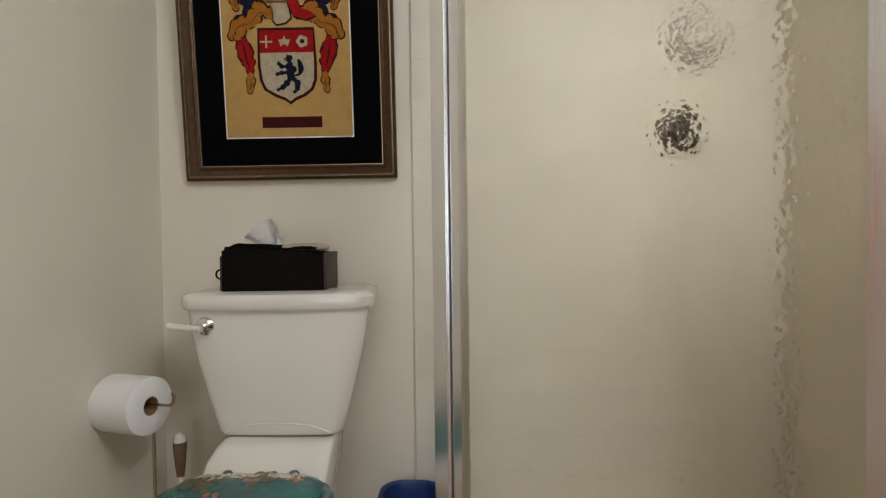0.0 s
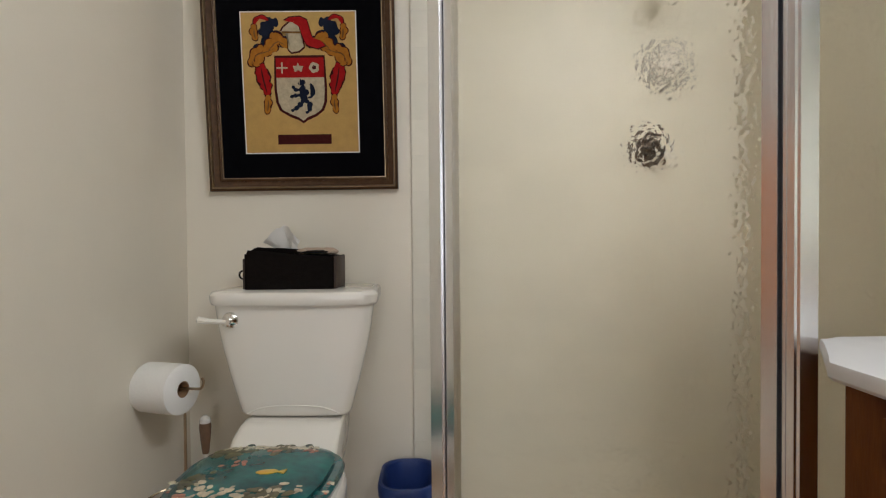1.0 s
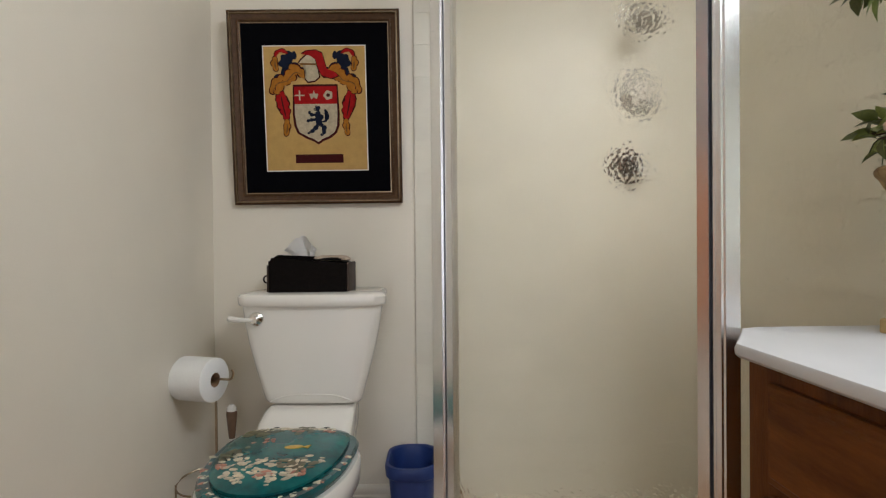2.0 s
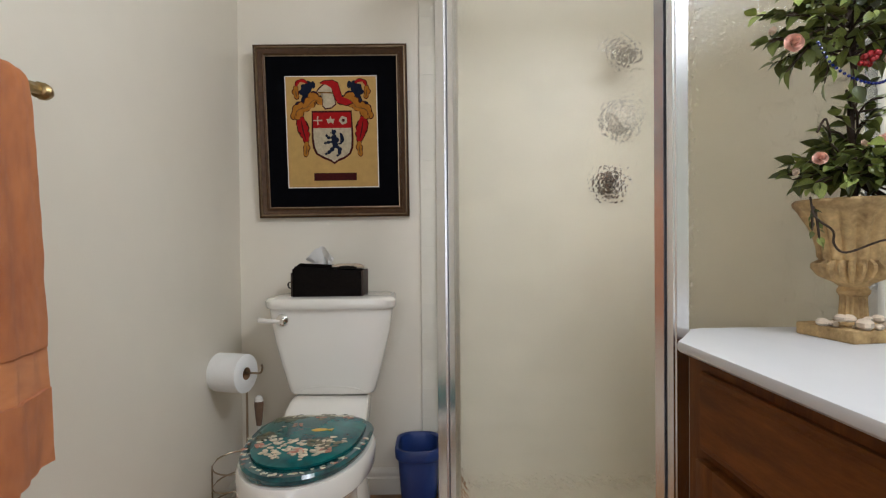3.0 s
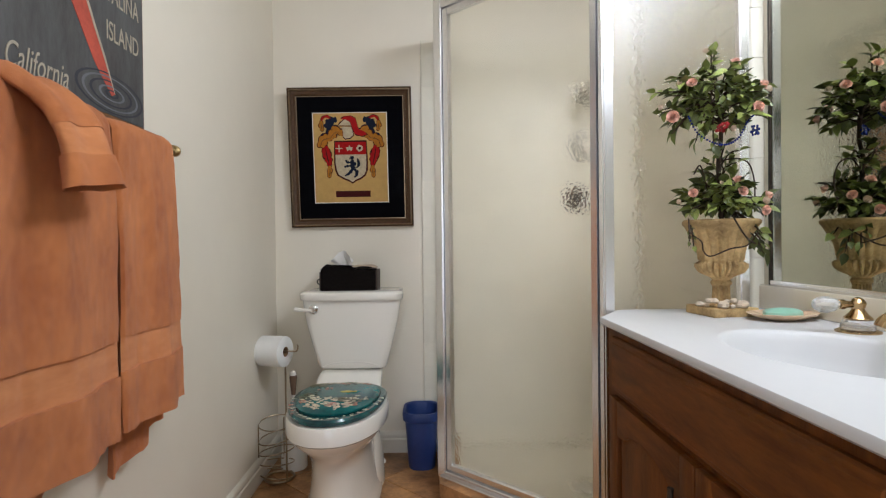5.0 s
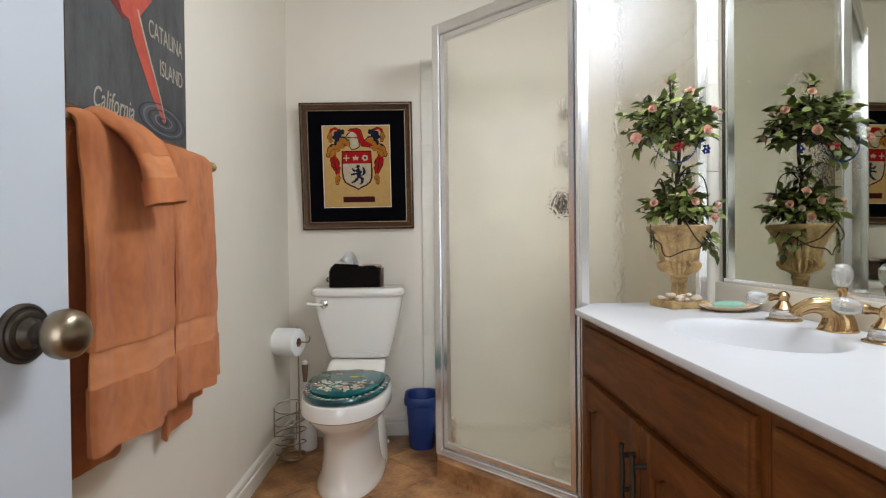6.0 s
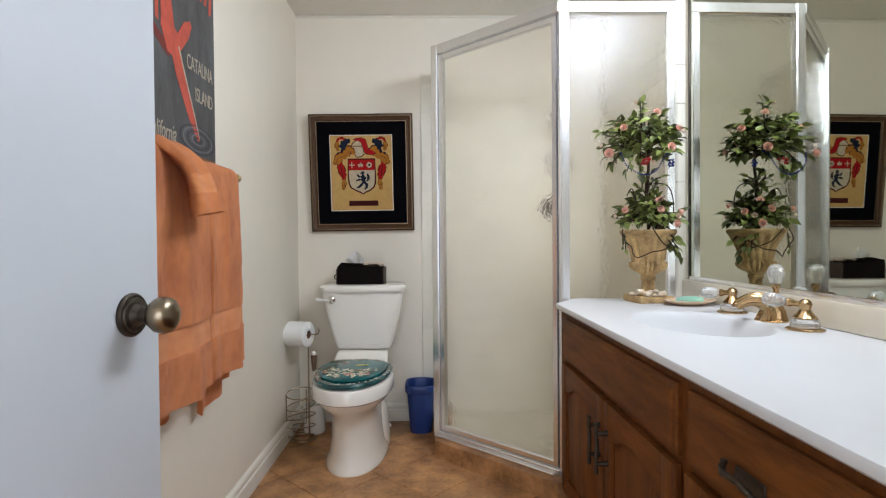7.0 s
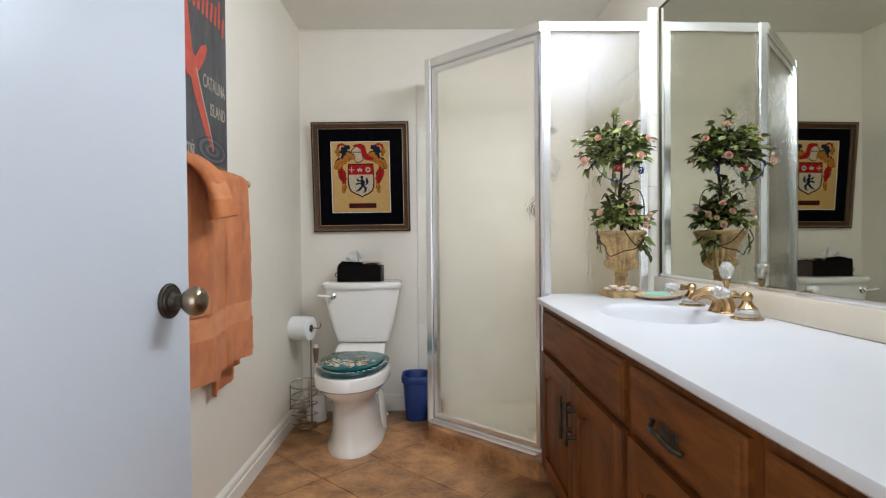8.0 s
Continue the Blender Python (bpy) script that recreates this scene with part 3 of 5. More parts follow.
def tissue(name, x, y, z, w, hgt, lean, mat, seed, label=""):
    bm = B()
    vs = []
    r2 = random.Random(seed)
    ph = r2.uniform(0, 6)
    for i in range(15):
        for j in range(8):
            u, t = i / 14 - 0.5, j / 7
            px = w * u * (0.35 + 0.9 * t) + lean * t
            py = 0.009 * math.sin(u * 9 + ph) * (0.4 + t) + 0.012 * noise.noise((u * 5, t * 3, seed))
            pz = hgt * t * (0.75 + 0.35 * math.sin(u * 5 + ph)) + 0.006 * noise.noise((u * 8, t * 6, seed + 3))
            vs.append(bm.verts.new((x + px, y + py, z + pz)))
    for i in range(14):
        for j in range(7):
            bm.faces.new([vs[i * 8 + j], vs[(i + 1) * 8 + j], vs[(i + 1) * 8 + j + 1], vs[i * 8 + j + 1]])
    bmesh.ops.solidify(bm, geom=bm.faces[:], thickness=0.0012)
    part(name, bm, mat, TISSUE, label)


TISSUEP = material("thin_tissue", (0.90, 0.88, 0.84), 0.9, vary=0.02, scale=20)
BEIGE = material("beige_lining", (0.52, 0.40, 0.30), 0.9, vary=0.1, scale=30, bump=0.3)
tissue("tissue", -0.012, -0.01, 0.095, 0.07, 0.074, -0.02, TISSUEP, 4, "white tissue")
bm = B()
for k in range(7):
    pebble(bm, 0.02 + 0.011 * k, -0.02 + 0.008 * (k % 3), 0.101 + 0.003 * (k % 2), 0.018, 0.028, 0.009, 0.5 * k, 10)
part("lining", bm, BEIGE, TISSUE, "crumpled beige lining")

# ---- picture over the toilet ----
FR = thing("framed_picture", 0.3665, -0.021, 1.401, "bronze framed needlework coat of arms on black mat", "picture")
FR.matrix_world = Matrix.Translation((0.3675, -0.026, 1.399)) @ Euler((radians(4.4), radians(-0.4), 0)).to_matrix().to_4x4()
FW, FH = 0.572, 0.645
GILT = material("bronzed_frame", (0.075, 0.036, 0.013), 0.42, 0.35, vary=0.3, scale=25, stretch=(3, 3, 3), bump=0.1)
GILTL = material("worn_silver_bead", (0.36, 0.27, 0.17), 0.34, 0.9, vary=0.25, scale=60)
MAT = material("black_velvet_mat", (0.003, 0.003, 0.004), 0.95, vary=0.2, scale=60, spec=0.05)
CANVAS = material("gold_needlework", (0.58, 0.37, 0.125), 0.9, vary=0.08, scale=40, bump=0.6, bump_scale=700, spec=0.1)
prof = [(0.0, 0.0), (0.0, 0.022), (0.006, 0.026), (0.010, 0.021), (0.013, 0.019), (0.026, 0.014), (0.030, 0.012)]


def mitred(bm, w, h, profile):
    rings = []
    for sx, sz in ((-1, -1), (1, -1), (1, 1), (-1, 1)):
        rings.append([Vector((sx * (w / 2 - d), -p, sz * (h / 2 - d))) for d, p in profile])
    vs = [[bm.verts.new(p) for p in r] for r in rings]
    for k in range(4):
        a, b = vs[k], vs[(k + 1) % 4]
        for i in range(len(profile) - 1):
            bm.faces.new((a[i], a[i + 1], b[i + 1], b[i]))
    return bm


part("frame", mitred(B(), FW, FH, prof), GILT, FR)
part("outer_bead", mitred(B(), FW - 0.014, FH - 0.014, [(0, 0.02), (0.001, 0.0255), (0.004, 0.0265), (0.006, 0.023), (0.007, 0.018)]), GILTL, FR, "worn silvered bead")
part("inner_bead", mitred(B(), FW - 0.058, FH - 0.058, [(0.0, 0.008), (0.0, 0.016), (0.004, 0.018), (0.008, 0.015), (0.010, 0.006)]), GILT, FR)
part("slip", mitred(B(), FW - 0.074, FH - 0.074, [(0, 0.008), (0.0005, 0.0125), (0.003, 0.0125), (0.0035, 0.004)]), GILTL, FR)
part("mat", box(B(), -FW / 2 + 0.03, FW / 2 - 0.03, -0.008, -0.002, -FH / 2 + 0.03, FH / 2 - 0.03), MAT, FR, "black velvet mat")
CV = part("canvas", box(B(), -0.172, 0.168, -0.0125, -0.008, -0.207, 0.206, 0.001), CANVAS, FR, "gold needlework canvas")
part("canvas_edge", mitred(B(), 0.346, 0.419, [(0, 0.008), (0, 0.0122), (0.003, 0.0122), (0.003, 0.008)]), PAPER, FR).location = (-0.002, 0, -0.0005)

THREAD = {k: material("thread_" + k, c, 0.9, vary=0.18, scale=80, bump=0.6, bump_scale=700, spec=0.08) for k, c in
          {"red": (0.37, 0.013, 0.013), "navy": (0.014, 0.018, 0.035), "ochre": (0.42, 0.165, 0.022), "cream": (0.52, 0.44, 0.30), "maroon": (0.06, 0.012, 0.012), "brown": (0.20, 0.10, 0.03)}.items()}


def stitch(poly, colour, layer, name="emblem"):
    """A patch of needlework; the drawing's units are 0.75 mm, from the canvas's middle line and its top."""
    bm = B()
    y = -0.0125 - 0.0005 * layer
    pts = [Vector(((u - 430) * 0.00075 - 0.002, y, 0.204 - (v - 132) * 0.00073)) for u, v in poly]
    loft(bm, [[p + Vector((0, 0.0007, 0)) for p in pts], pts], False, True)
    bmesh.ops.triangulate(bm, faces=[f for f in bm.faces if len(f.verts) > 4], ngon_method='EAR_CLIP')
    part(name, bm, THREAD[colour], CV, smooth=False)


def lobed(cx, cy, rx, ry, lobes, depth, turn=0.0, n=48, skew=0.0):
    out = []
    for i in range(n):
        a = math.tau * i / n
        k = 1 - depth * (0.5 + 0.5 * math.cos(lobes * a + turn)) ** 2
        u, v = rx * k * math.cos(a), ry * k * math.sin(a)
        out.append((cx + u + skew * v, cy + v))
    return out


def grow(poly, d):
    cx, cy = sum(p[0] for p in poly) / len(poly), sum(p[1] for p in poly) / len(poly)
    out = []
    for x, y in poly:
        r = math.hypot(x - cx, y - cy) or 1
        out.append((x + (x - cx) / r * d, y + (y - cy) / r * d))
    return out


def outlined(poly, colour, layer, name="emblem", d=5):
    stitch(grow(poly, d * 1.4), "maroon", layer, name)
    stitch(poly, colour, layer + 1, name)


shield = [(336, 312), (526, 312), (527, 440), (524, 490), (512, 520), (485, 540), (455, 552), (438, 566), (420, 552), (390, 540), (355, 520), (342, 490), (336, 440)]
outlined(shield, "cream", 3, "shield", 8)
stitch([(336, 312), (526, 312), (527, 391), (336, 391)], "red", 5, "shield_chief")
for cx, cy, s in ((360, 352, 22),):
    stitch([(cx - s, cy - 3), (cx + s, cy - 3), (cx + s, cy + 3), (cx - s, cy + 3)], "cream", 6, "cross")
    stitch([(cx - 3, cy - s), (cx + 3, cy - s), (cx + 3, cy + s), (cx - 3, cy + s)], "cream", 6.4, "cross")
stitch([(424 + (22 if i % 2 == 0 else 9) * math.sin(math.pi * i / 5), 352 - (22 if i % 2 == 0 else 9) * math.cos(math.pi * i / 5)) for i in range(10)], "cream", 6, "star")
stitch(lobed(488, 352, 21, 22, 5, 0.15), "cream", 6, "rosette")
stitch(lobed(488, 352, 9, 9, 5, 0.2), "maroon", 7, "rosette")
def feather(pts, width, lobes, tip=0.25):
    """A serrated leaf along a bent line, as heraldic mantling is drawn."""
    line = smooth_path([(x, y, 0) for x, y in pts], 12)
    left, right = [], []
    n = len(line) - 1
    for i, p in enumerate(line):
        d = (line[min(i + 1, n)] - line[max(i - 1, 0)]).normalized()
        u = i / n
        w = width * (math.sin(math.pi * min(1, u * 0.86 + 0.1)) ** 0.7 + tip * u) * (0.55 + 0.45 * abs(math.sin(lobes * math.pi * u)))
        left.append((p.x - d.y * w, p.y + d.x * w))
        right.append((p.x + d.y * w, p.y - d.x * w))
    return left + right[::-1]


for pts, w in ((((432, 428), (446, 452), (440, 486)), 13), (((432, 424), (436, 412), (428, 410)), 11), (((440, 440), (412, 440), (398, 424)), 6), (((436, 462), (410, 464), (388, 470)), 6),
               (((442, 480), (428, 500), (404, 522)), 8), (((446, 482), (466, 500), (462, 530)), 8), (((456, 474), (478, 466), (484, 438), (468, 420)), 4), (((470, 416), (478, 428), (470, 440)), 4), (((404, 518), (396, 524), (392, 528)), 5), (((462, 528), (454, 532), (448, 534)), 5)):
    stitch(feather(pts, w * 1.3, 3), "navy", 6, "heraldic_beast")


for s in (-1, 1):
    F = lambda *pts: [(432 + s * (x - 432), y) for x, y in pts]
    stitch(feather(F((388, 262), (350, 236), (300, 262), (250, 292)), 34, 4), "navy", 0.9, "plume")
    outlined(feather(F((392, 268), (350, 238), (318, 262), (300, 300)), 24, 4), "ochre", 2.0, "mantling", 4)
    outlined(feather(F((345, 268), (300, 280), (262, 290), (236, 342)), 22, 5), "ochre", 1.2, "mantling", 4)
    outlined(feather(F((320, 285), (285, 300), (262, 330), (258, 345)), 15, 3), "ochre", 2.8, "mantling", 3)
    outlined(feather(F((366, 238), (335, 226), (318, 218)), 15, 3), "ochre", 2.9, "mantling", 3)
    stitch(feather(F((352, 170), (320, 176), (298, 205), (310, 232)), 27, 5), "navy", 3.3, "plume")
    outlined(feather(F((312, 162), (288, 150), (266, 158), (258, 178)), 8, 2), "red", 3.6, "ribbon", 3)
    outlined(feather(F((258, 178), (252, 205), (262, 240)), 13, 3), "ochre", 3.9, "tassel", 3)
    stitch(feather(F((256, 196), (256, 215), (260, 236)), 3, 1), "brown", 5, "tassel")
    outlined(feather(F((270, 330), (278, 372), (292, 418), (298, 462)), 27, 5, 0.0), "red", 1.6, "drape", 4)
    stitch(feather(F((378, 262), (346, 248), (318, 272), (306, 292)), 2, 1), "brown", 4.4, "mantling")
    stitch(feather(F((330, 276), (298, 288), (262, 300), (240, 334)), 2, 1), "brown", 4.4, "mantling")
    stitch(feather(F((276, 350), (284, 400), (296, 450)), 3, 1), "maroon", 3.0, "drape")
    outlined(feather(F((298, 460), (299, 490), (292, 535)), 13, 3), "ochre", 1.8, "tassel", 3)
    stitch(feather(F((299, 480), (299, 505), (295, 526)), 3, 1), "brown", 3.2, "tassel")
outlined([(372, 192), (398, 170), (420, 172), (440, 200), (440, 240), (450, 268), (430, 285), (400, 290), (388, 275), (392, 240), (388, 212), (362, 208)], "cream", 4.4, "helm", 5)
stitch([(364, 206), (440, 208), (440, 216), (366, 214)], "brown", 6, "visor")
outlined([(376, 165), (398, 152), (440, 150), (466, 164), (470, 200), (484, 232), (520, 246), (536, 264), (505, 276), (462, 262), (446, 226), (436, 190), (410, 172)], "red", 5.5, "crest", 4)
# the embroidered line under the shield, drawn as a plain bar
stitch([(332, 622), (548, 622), (548, 662), (332, 662)], "maroon", 1, "lettering_bar")

# ---- paper stand, brush and bin ----
WIRE = material("aged_gold_wire", (0.42, 0.33, 0.22), 0.3, 1.0, vary=0.15, scale=30)
STAND = thing("paper_stand", 0.082, -0.275, 0, "brassy wire floor stand for toilet paper", "paper stand")
part("pole", tube(B(), smooth_path([(0.03, 0, 0.008), (0.03, 0, 0.3), (0.03, 0, 0.47)], 3), 0.004), WIRE, STAND)
part("arm", tube(B(), smooth_path([(0.03, 0.0, 0.47), (0.028, 0, 0.52), (0.0, 0, 0.545), (-0.03, 0, 0.547), (0.06, -0.02, 0.545), (0.085, -0.026, 0.548), (0.092, -0.028, 0.565), (0.088, -0.028, 0.575)], 5), 0.0035), WIRE, STAND)
for k, z in enumerate((0.238, 0.175, 0.12, 0.07, 0.02)):
    part("ring", tube(B(), [(-0.012 + 0.072 * math.cos(a), 0.072 * math.sin(a), z + 0.012 * math.sin(a + k)) for a in [math.tau * i / 36 for i in range(36)]], 0.0028, 6, True), WIRE, STAND)
for a in (200, 320, 80):
    c, s = math.cos(radians(a)), math.sin(radians(a))
    part("upright", tube(B(), [(-0.012 + 0.072 * c, 0.072 * s, 0.005), (-0.012 + 0.072 * c, 0.072 * s, 0.238)], 0.003, 6), WIRE, STAND)
part("base", tube(B(), [(0.0 + 0.06 * math.cos(a), 0.06 * math.sin(a), 0.006) for a in [math.tau * i / 30 for i in range(30)]], 0.005, 6, True), WIRE, STAND)
ROLL = thing("toilet_paper_roll", 0.068, -0.285, 0.545, "full white toilet paper roll on the stand", "toilet paper", rz=-17)
bm = B()
mx = Matrix.Rotation(radians(90), 4, "Y")
lathe(bm, [(0.021, -0.056), (0.060, -0.056), (0.064, -0.053), (0.0645, 0), (0.064, 0.053), (0.060, 0.056), (0.021, 0.056)], 40, m=mx, cap0=False, cap1=False)
part("paper", bm, PAPER, ROLL)
part("core", lathe(B(), [(0.0212, -0.055), (0.0212, 0.055), (0.019, 0.055), (0.019, -0.055)], 24, m=mx, cap0=False, cap1=False), CARDB, ROLL, "brown cardboard core")
BRUSH = thing("toilet_brush", 0.115, -0.16, 0, "white toilet brush in a round holder", "toilet brush")
part("holder", lathe(B(), [(0.056, 0), (0.06, 0.006), (0.058, 0.05), (0.052, 0.12), (0.05, 0.15), (0.045, 0.15), (0.045, 0.02)], 28), CERAMIC, BRUSH)
part("stem", tube(B(), [(0, 0, 0.02), (0, 0, 0.33)], 0.0065), CERAMIC, BRUSH)
part("grip", lathe(B(), [(0.009, 0.325), (0.011, 0.34), (0.0165, 0.40), (0.0155, 0.412)], 16), material("brown_wood_grip", (0.17, 0.10, 0.06), 0.5, vary=0.2), BRUSH, "brown wooden grip")
part("cap", lathe(B(), [(0.0155, 0.41), (0.014, 0.424), (0.006, 0.432)], 16), CERAMIC, BRUSH)
BIN = thing("waste_bin", 0.686, -0.148, 0, "small blue plastic waste bin", "waste bin")
bm = B()
rings = [rrect(-0.056, 0.056, -0.078, 0.078, 0.0, 0.045, 7), rrect(-0.058, 0.058, -0.08, 0.08, 0.004, 0.045, 7), rrect(-0.073, 0.073, -0.098, 0.098, 0.216, 0.055, 7)]
inner = [rrect(-0.073, 0.073, -0.098, 0.098, 0.25, 0.055, 7), rrect(-0.068, 0.068, -0.093, 0.093, 0.23, 0.05, 7), rrect(-0.052, 0.052, -0.072, 0.072, 0.006, 0.04, 7)]
loft(bm, rings + inner)
part("body", bm, BLUE, BIN)
bm = B()
loft(bm, [rrect(-0.073 - g, 0.073 + g, -0.098 - g, 0.098 + g, z, 0.06, 7) for z, g in ((0.216, 0), (0.214, 0.006), (0.218, 0.009), (0.244, 0.011), (0.254, 0.008), (0.255, 0.002), (0.25, -0.002))], False, False)
part("rim", bm, BLUE, BIN)

# ---- vanity ----
XF, XW = 1.232, 1.756
BOT, TOP = 0.095, CT - 0.0265
# toe kick wood, its colour darkened to hold the shade under the cabinets
KICKSHADE = material("toe_kick_in_shade", (0.03, 0.012, 0.006), 0.6, vary=0.2)


def panel(bm, y0, y1, z0, z1, thick=0.018, edge=0.012):
    """A drawer front with a stepped moulded edge, standing proud towards -x."""
    rings = []
    for g, x in ((0, XF), (0, XF - thick * 0.5), (0.004, XF - thick * 0.72), (edge, XF - thick * 0.75), (edge + 0.004, XF - thick)):
        rings.append([Vector((x, y, z)) for y, z in ((y0 + g, z0 + g), (y1 - g, z0 + g), (y1 - g, z1 - g), (y0 + g, z1 - g))])
    return loft(bm, rings)


def yz(bm, poly, x0, x1):
    rings = [[Vector((x, y, z)) for y, z in poly] for x in (x0, x1)]
    return loft(bm, rings)


def cabinet_door(parent, y0, y1, z0, z1, handle_y):
    d = part("door", yz(B(), [(y0, z0), (y1, z0), (y1, z1), (y0, z1)], XF - 0.001, XF - 0.008), WOODV, parent, "stained door with an arched panel")
    s = 0.058
    for a, b in ((y0, y0 + s), (y1 - s, y1)):
        part("stile", box(B(), XF - 0.02, XF - 0.006, a, b, z0, z1, 0.003), WOODV, d)
    part("rail", box(B(), XF - 0.02, XF - 0.006, y0 + s, y1 - s, z0, z0 + s, 0.003), WOOD, d)
    n, w = 16, y1 - y0 - 2 * s
    low = []
    for i in range(n + 1):
        u = i / n
        k = max(0.0, math.sin(math.pi * min(1, max(0, (u - 0.12) / 0.76))))
        low.append((y0 + s + w * u, z1 - s - 0.032 + 0.034 * k ** 0.6))
    part("arched_rail", yz(B(), low + [(y1 - s, z1), (y0 + s, z1)], XF - 0.0195, XF - 0.006), WOOD, d)
    bm = B()
    g = 0.02
    inner = [(y0 + s + g + (w - 2 * g) * (i / n), p[1] - g) for i, p in enumerate(low)]
    outline = [(y0 + s, z0 + s), (y1 - s, z0 + s)] + low[::-1]
    field = [(y0 + s + g, z0 + s + g), (y1 - s - g, z0 + s + g)] + inner[::-1]
    loft(bm, [[Vector((XF - 0.007, y, z)) for y, z in outline], [Vector((XF - 0.015, y, z)) for y, z in field]])
    part("raised_panel", bm, WOODV, d)
    return d, handle_y


def bar_pull(parent, y, z, length, upright=True):
    axis = Vector((0, 0, 1)) if upright else Vector((0, 1, 0))
    o = Vector((XF - 0.02, y, z))
    h = part("handle", tube(B(), [o + axis * (length * (t - 0.5)) + Vector((-0.03 - 0.001 * math.sin(9 * t), 0, 0)) for t in [k / 12 for k in range(13)]],
                            [0.0052 + 0.0016 * abs(math.sin(k * 1.4)) for k in range(13)], 8), BRONZE, parent, "dark bronze bar handle")
    for s in (-0.3, 0.3):
        p = o + axis * length * s
        part("handle_post", tube(B(), [p, p + Vector((-0.03, 0, 0))], [0.008, 0.0055], 8), BRONZE, h)
    return h


def cabinet(y0, y1, label):
    c = thing("vanity_cabinet", 0, 0, 0, label, "cabinet", "vanity cabinets")
    bm = B()
    part("face_frame", box(bm, XF, XF + 0.02, y0, y1, BOT, TOP), WOODV, c)
    part("side_panel", box(B(), XF + 0.02, XW - 0.02, y0, y0 + 0.018, BOT, TOP), WOODV, c)
    part("side_panel", box(B(), XF + 0.02, XW - 0.02, y1 - 0.018, y1, BOT, TOP), WOODV, c)
    part("bottom_panel", box(B(), XF + 0.02, XW - 0.02, y0 + 0.018, y1 - 0.018, BOT, BOT + 0.018), WOOD, c)
    part("toe_kick", box(B(), XF + 0.06, XF + 0.075, y0, y1, 0.0, BOT), KICKSHADE, c)
    return c


C1 = cabinet(-2.064, -1.083, "stained oak sink cabinet with two arched doors")
part("false_drawer", panel(B(), -2.04, -1.145, 0.597, 0.738), WOOD, C1)
d1, _ = cabinet_door(C1, -1.612, -1.145, 0.125, 0.581, 0)
d2, _ = cabinet_door(C1, -2.04, -1.618, 0.125, 0.581, 0)
bar_pull(d1, -1.586, 0.462, 0.135)
bar_pull(d2, -1.652, 0.462, 0.135)
C2 = cabinet(-2.546, -2.066, "stained oak cabinet with one drawer over a door")
C3 = cabinet(FRONT + 0.002, -2.548, "stained oak cabinet beside the doorway")


def ornate_pull(parent, y, z):
    p = part("drawer_pull", box(B(), XF - 0.022, XF - 0.0165, y - 0.038, y + 0.038, z - 0.013, z + 0.013, 0.003), BRONZE, parent, "dark bronze twig pull")
    part("grip", tube(B(), smooth_path([(XF - 0.02, y - 0.06, z - 0.012), (XF - 0.036, y - 0.045, z - 0.006), (XF - 0.042, y, z + 0.004), (XF - 0.036, y + 0.045, z - 0.002), (XF - 0.022, y + 0.066, z + 0.006)], 5), [0.004 + 0.0025 * abs(math.sin(k)) for k in range(21)]), BRONZE, p)


for c, ya, yb in ((C2, -2.526, -2.086), (C3, -3.03, -2.568)):
    f = part("drawer_front", panel(B(), ya, yb, 0.599, 0.738), WOOD, c)
    ornate_pull(f, (ya + yb) / 2 + 0.012, 0.658)
    cabinet_door(c, ya, yb, 0.125, 0.585, 0)

# worktop in one piece with a bowl and a clipped corner
SX, SYC, SRX, SRY = 1.478, -1.60, 0.158, 0.228
TOPO = thing("vanity_worktop", 0, 0, CT, "white cultured marble worktop with moulded basin and backsplash", "worktop")
outer = [(1.204, FRONT + 0.001), (1.204, -1.092), (1.295, -0.952), (XW, -0.952), (XW, FRONT + 0.001)]


def along(poly, n):
    """n points spread round a polygon, corners kept close, by angle about the basin's middle."""
    out = []
    for i in range(n):
        a = math.tau * i / n
        d = Vector((math.cos(a), math.sin(a)))
        best = None
        for p, q in zip(poly, poly[1:] + poly[:1]):
            p, q = Vector(p) - Vector((SX, SYC)), Vector(q) - Vector((SX, SYC))
            e = q - p
            den = d.x * e.y - d.y * e.x
            if abs(den) < 1e-9:
                continue
            t = (p.x * e.y - p.y * e.x) / den
            s = (p.x * d.y - p.y * d.x) / den
            if t > 0 and -1e-6 <= s <= 1 + 1e-6 and (best is None or t < best):
                best = t
        out.append((SX + d.x * best, SYC + d.y * best))
    return out


N = 160
rim_poly = along(outer, N)
# snap the nearest points to the true corners
for c in outer:
    k = min(range(N), key=lambda i: (rim_poly[i][0] - c[0]) ** 2 + (rim_poly[i][1] - c[1]) ** 2)
    rim_poly[k] = c
rings = []


def inset(poly, g):
    return [(min(max(x + (g if x < 1.3 and y < -0.953 else 0), 0), XW), y - (g if y > -1.09 and x > 1.22 and x < 1.3 else 0)) for x, y in poly]


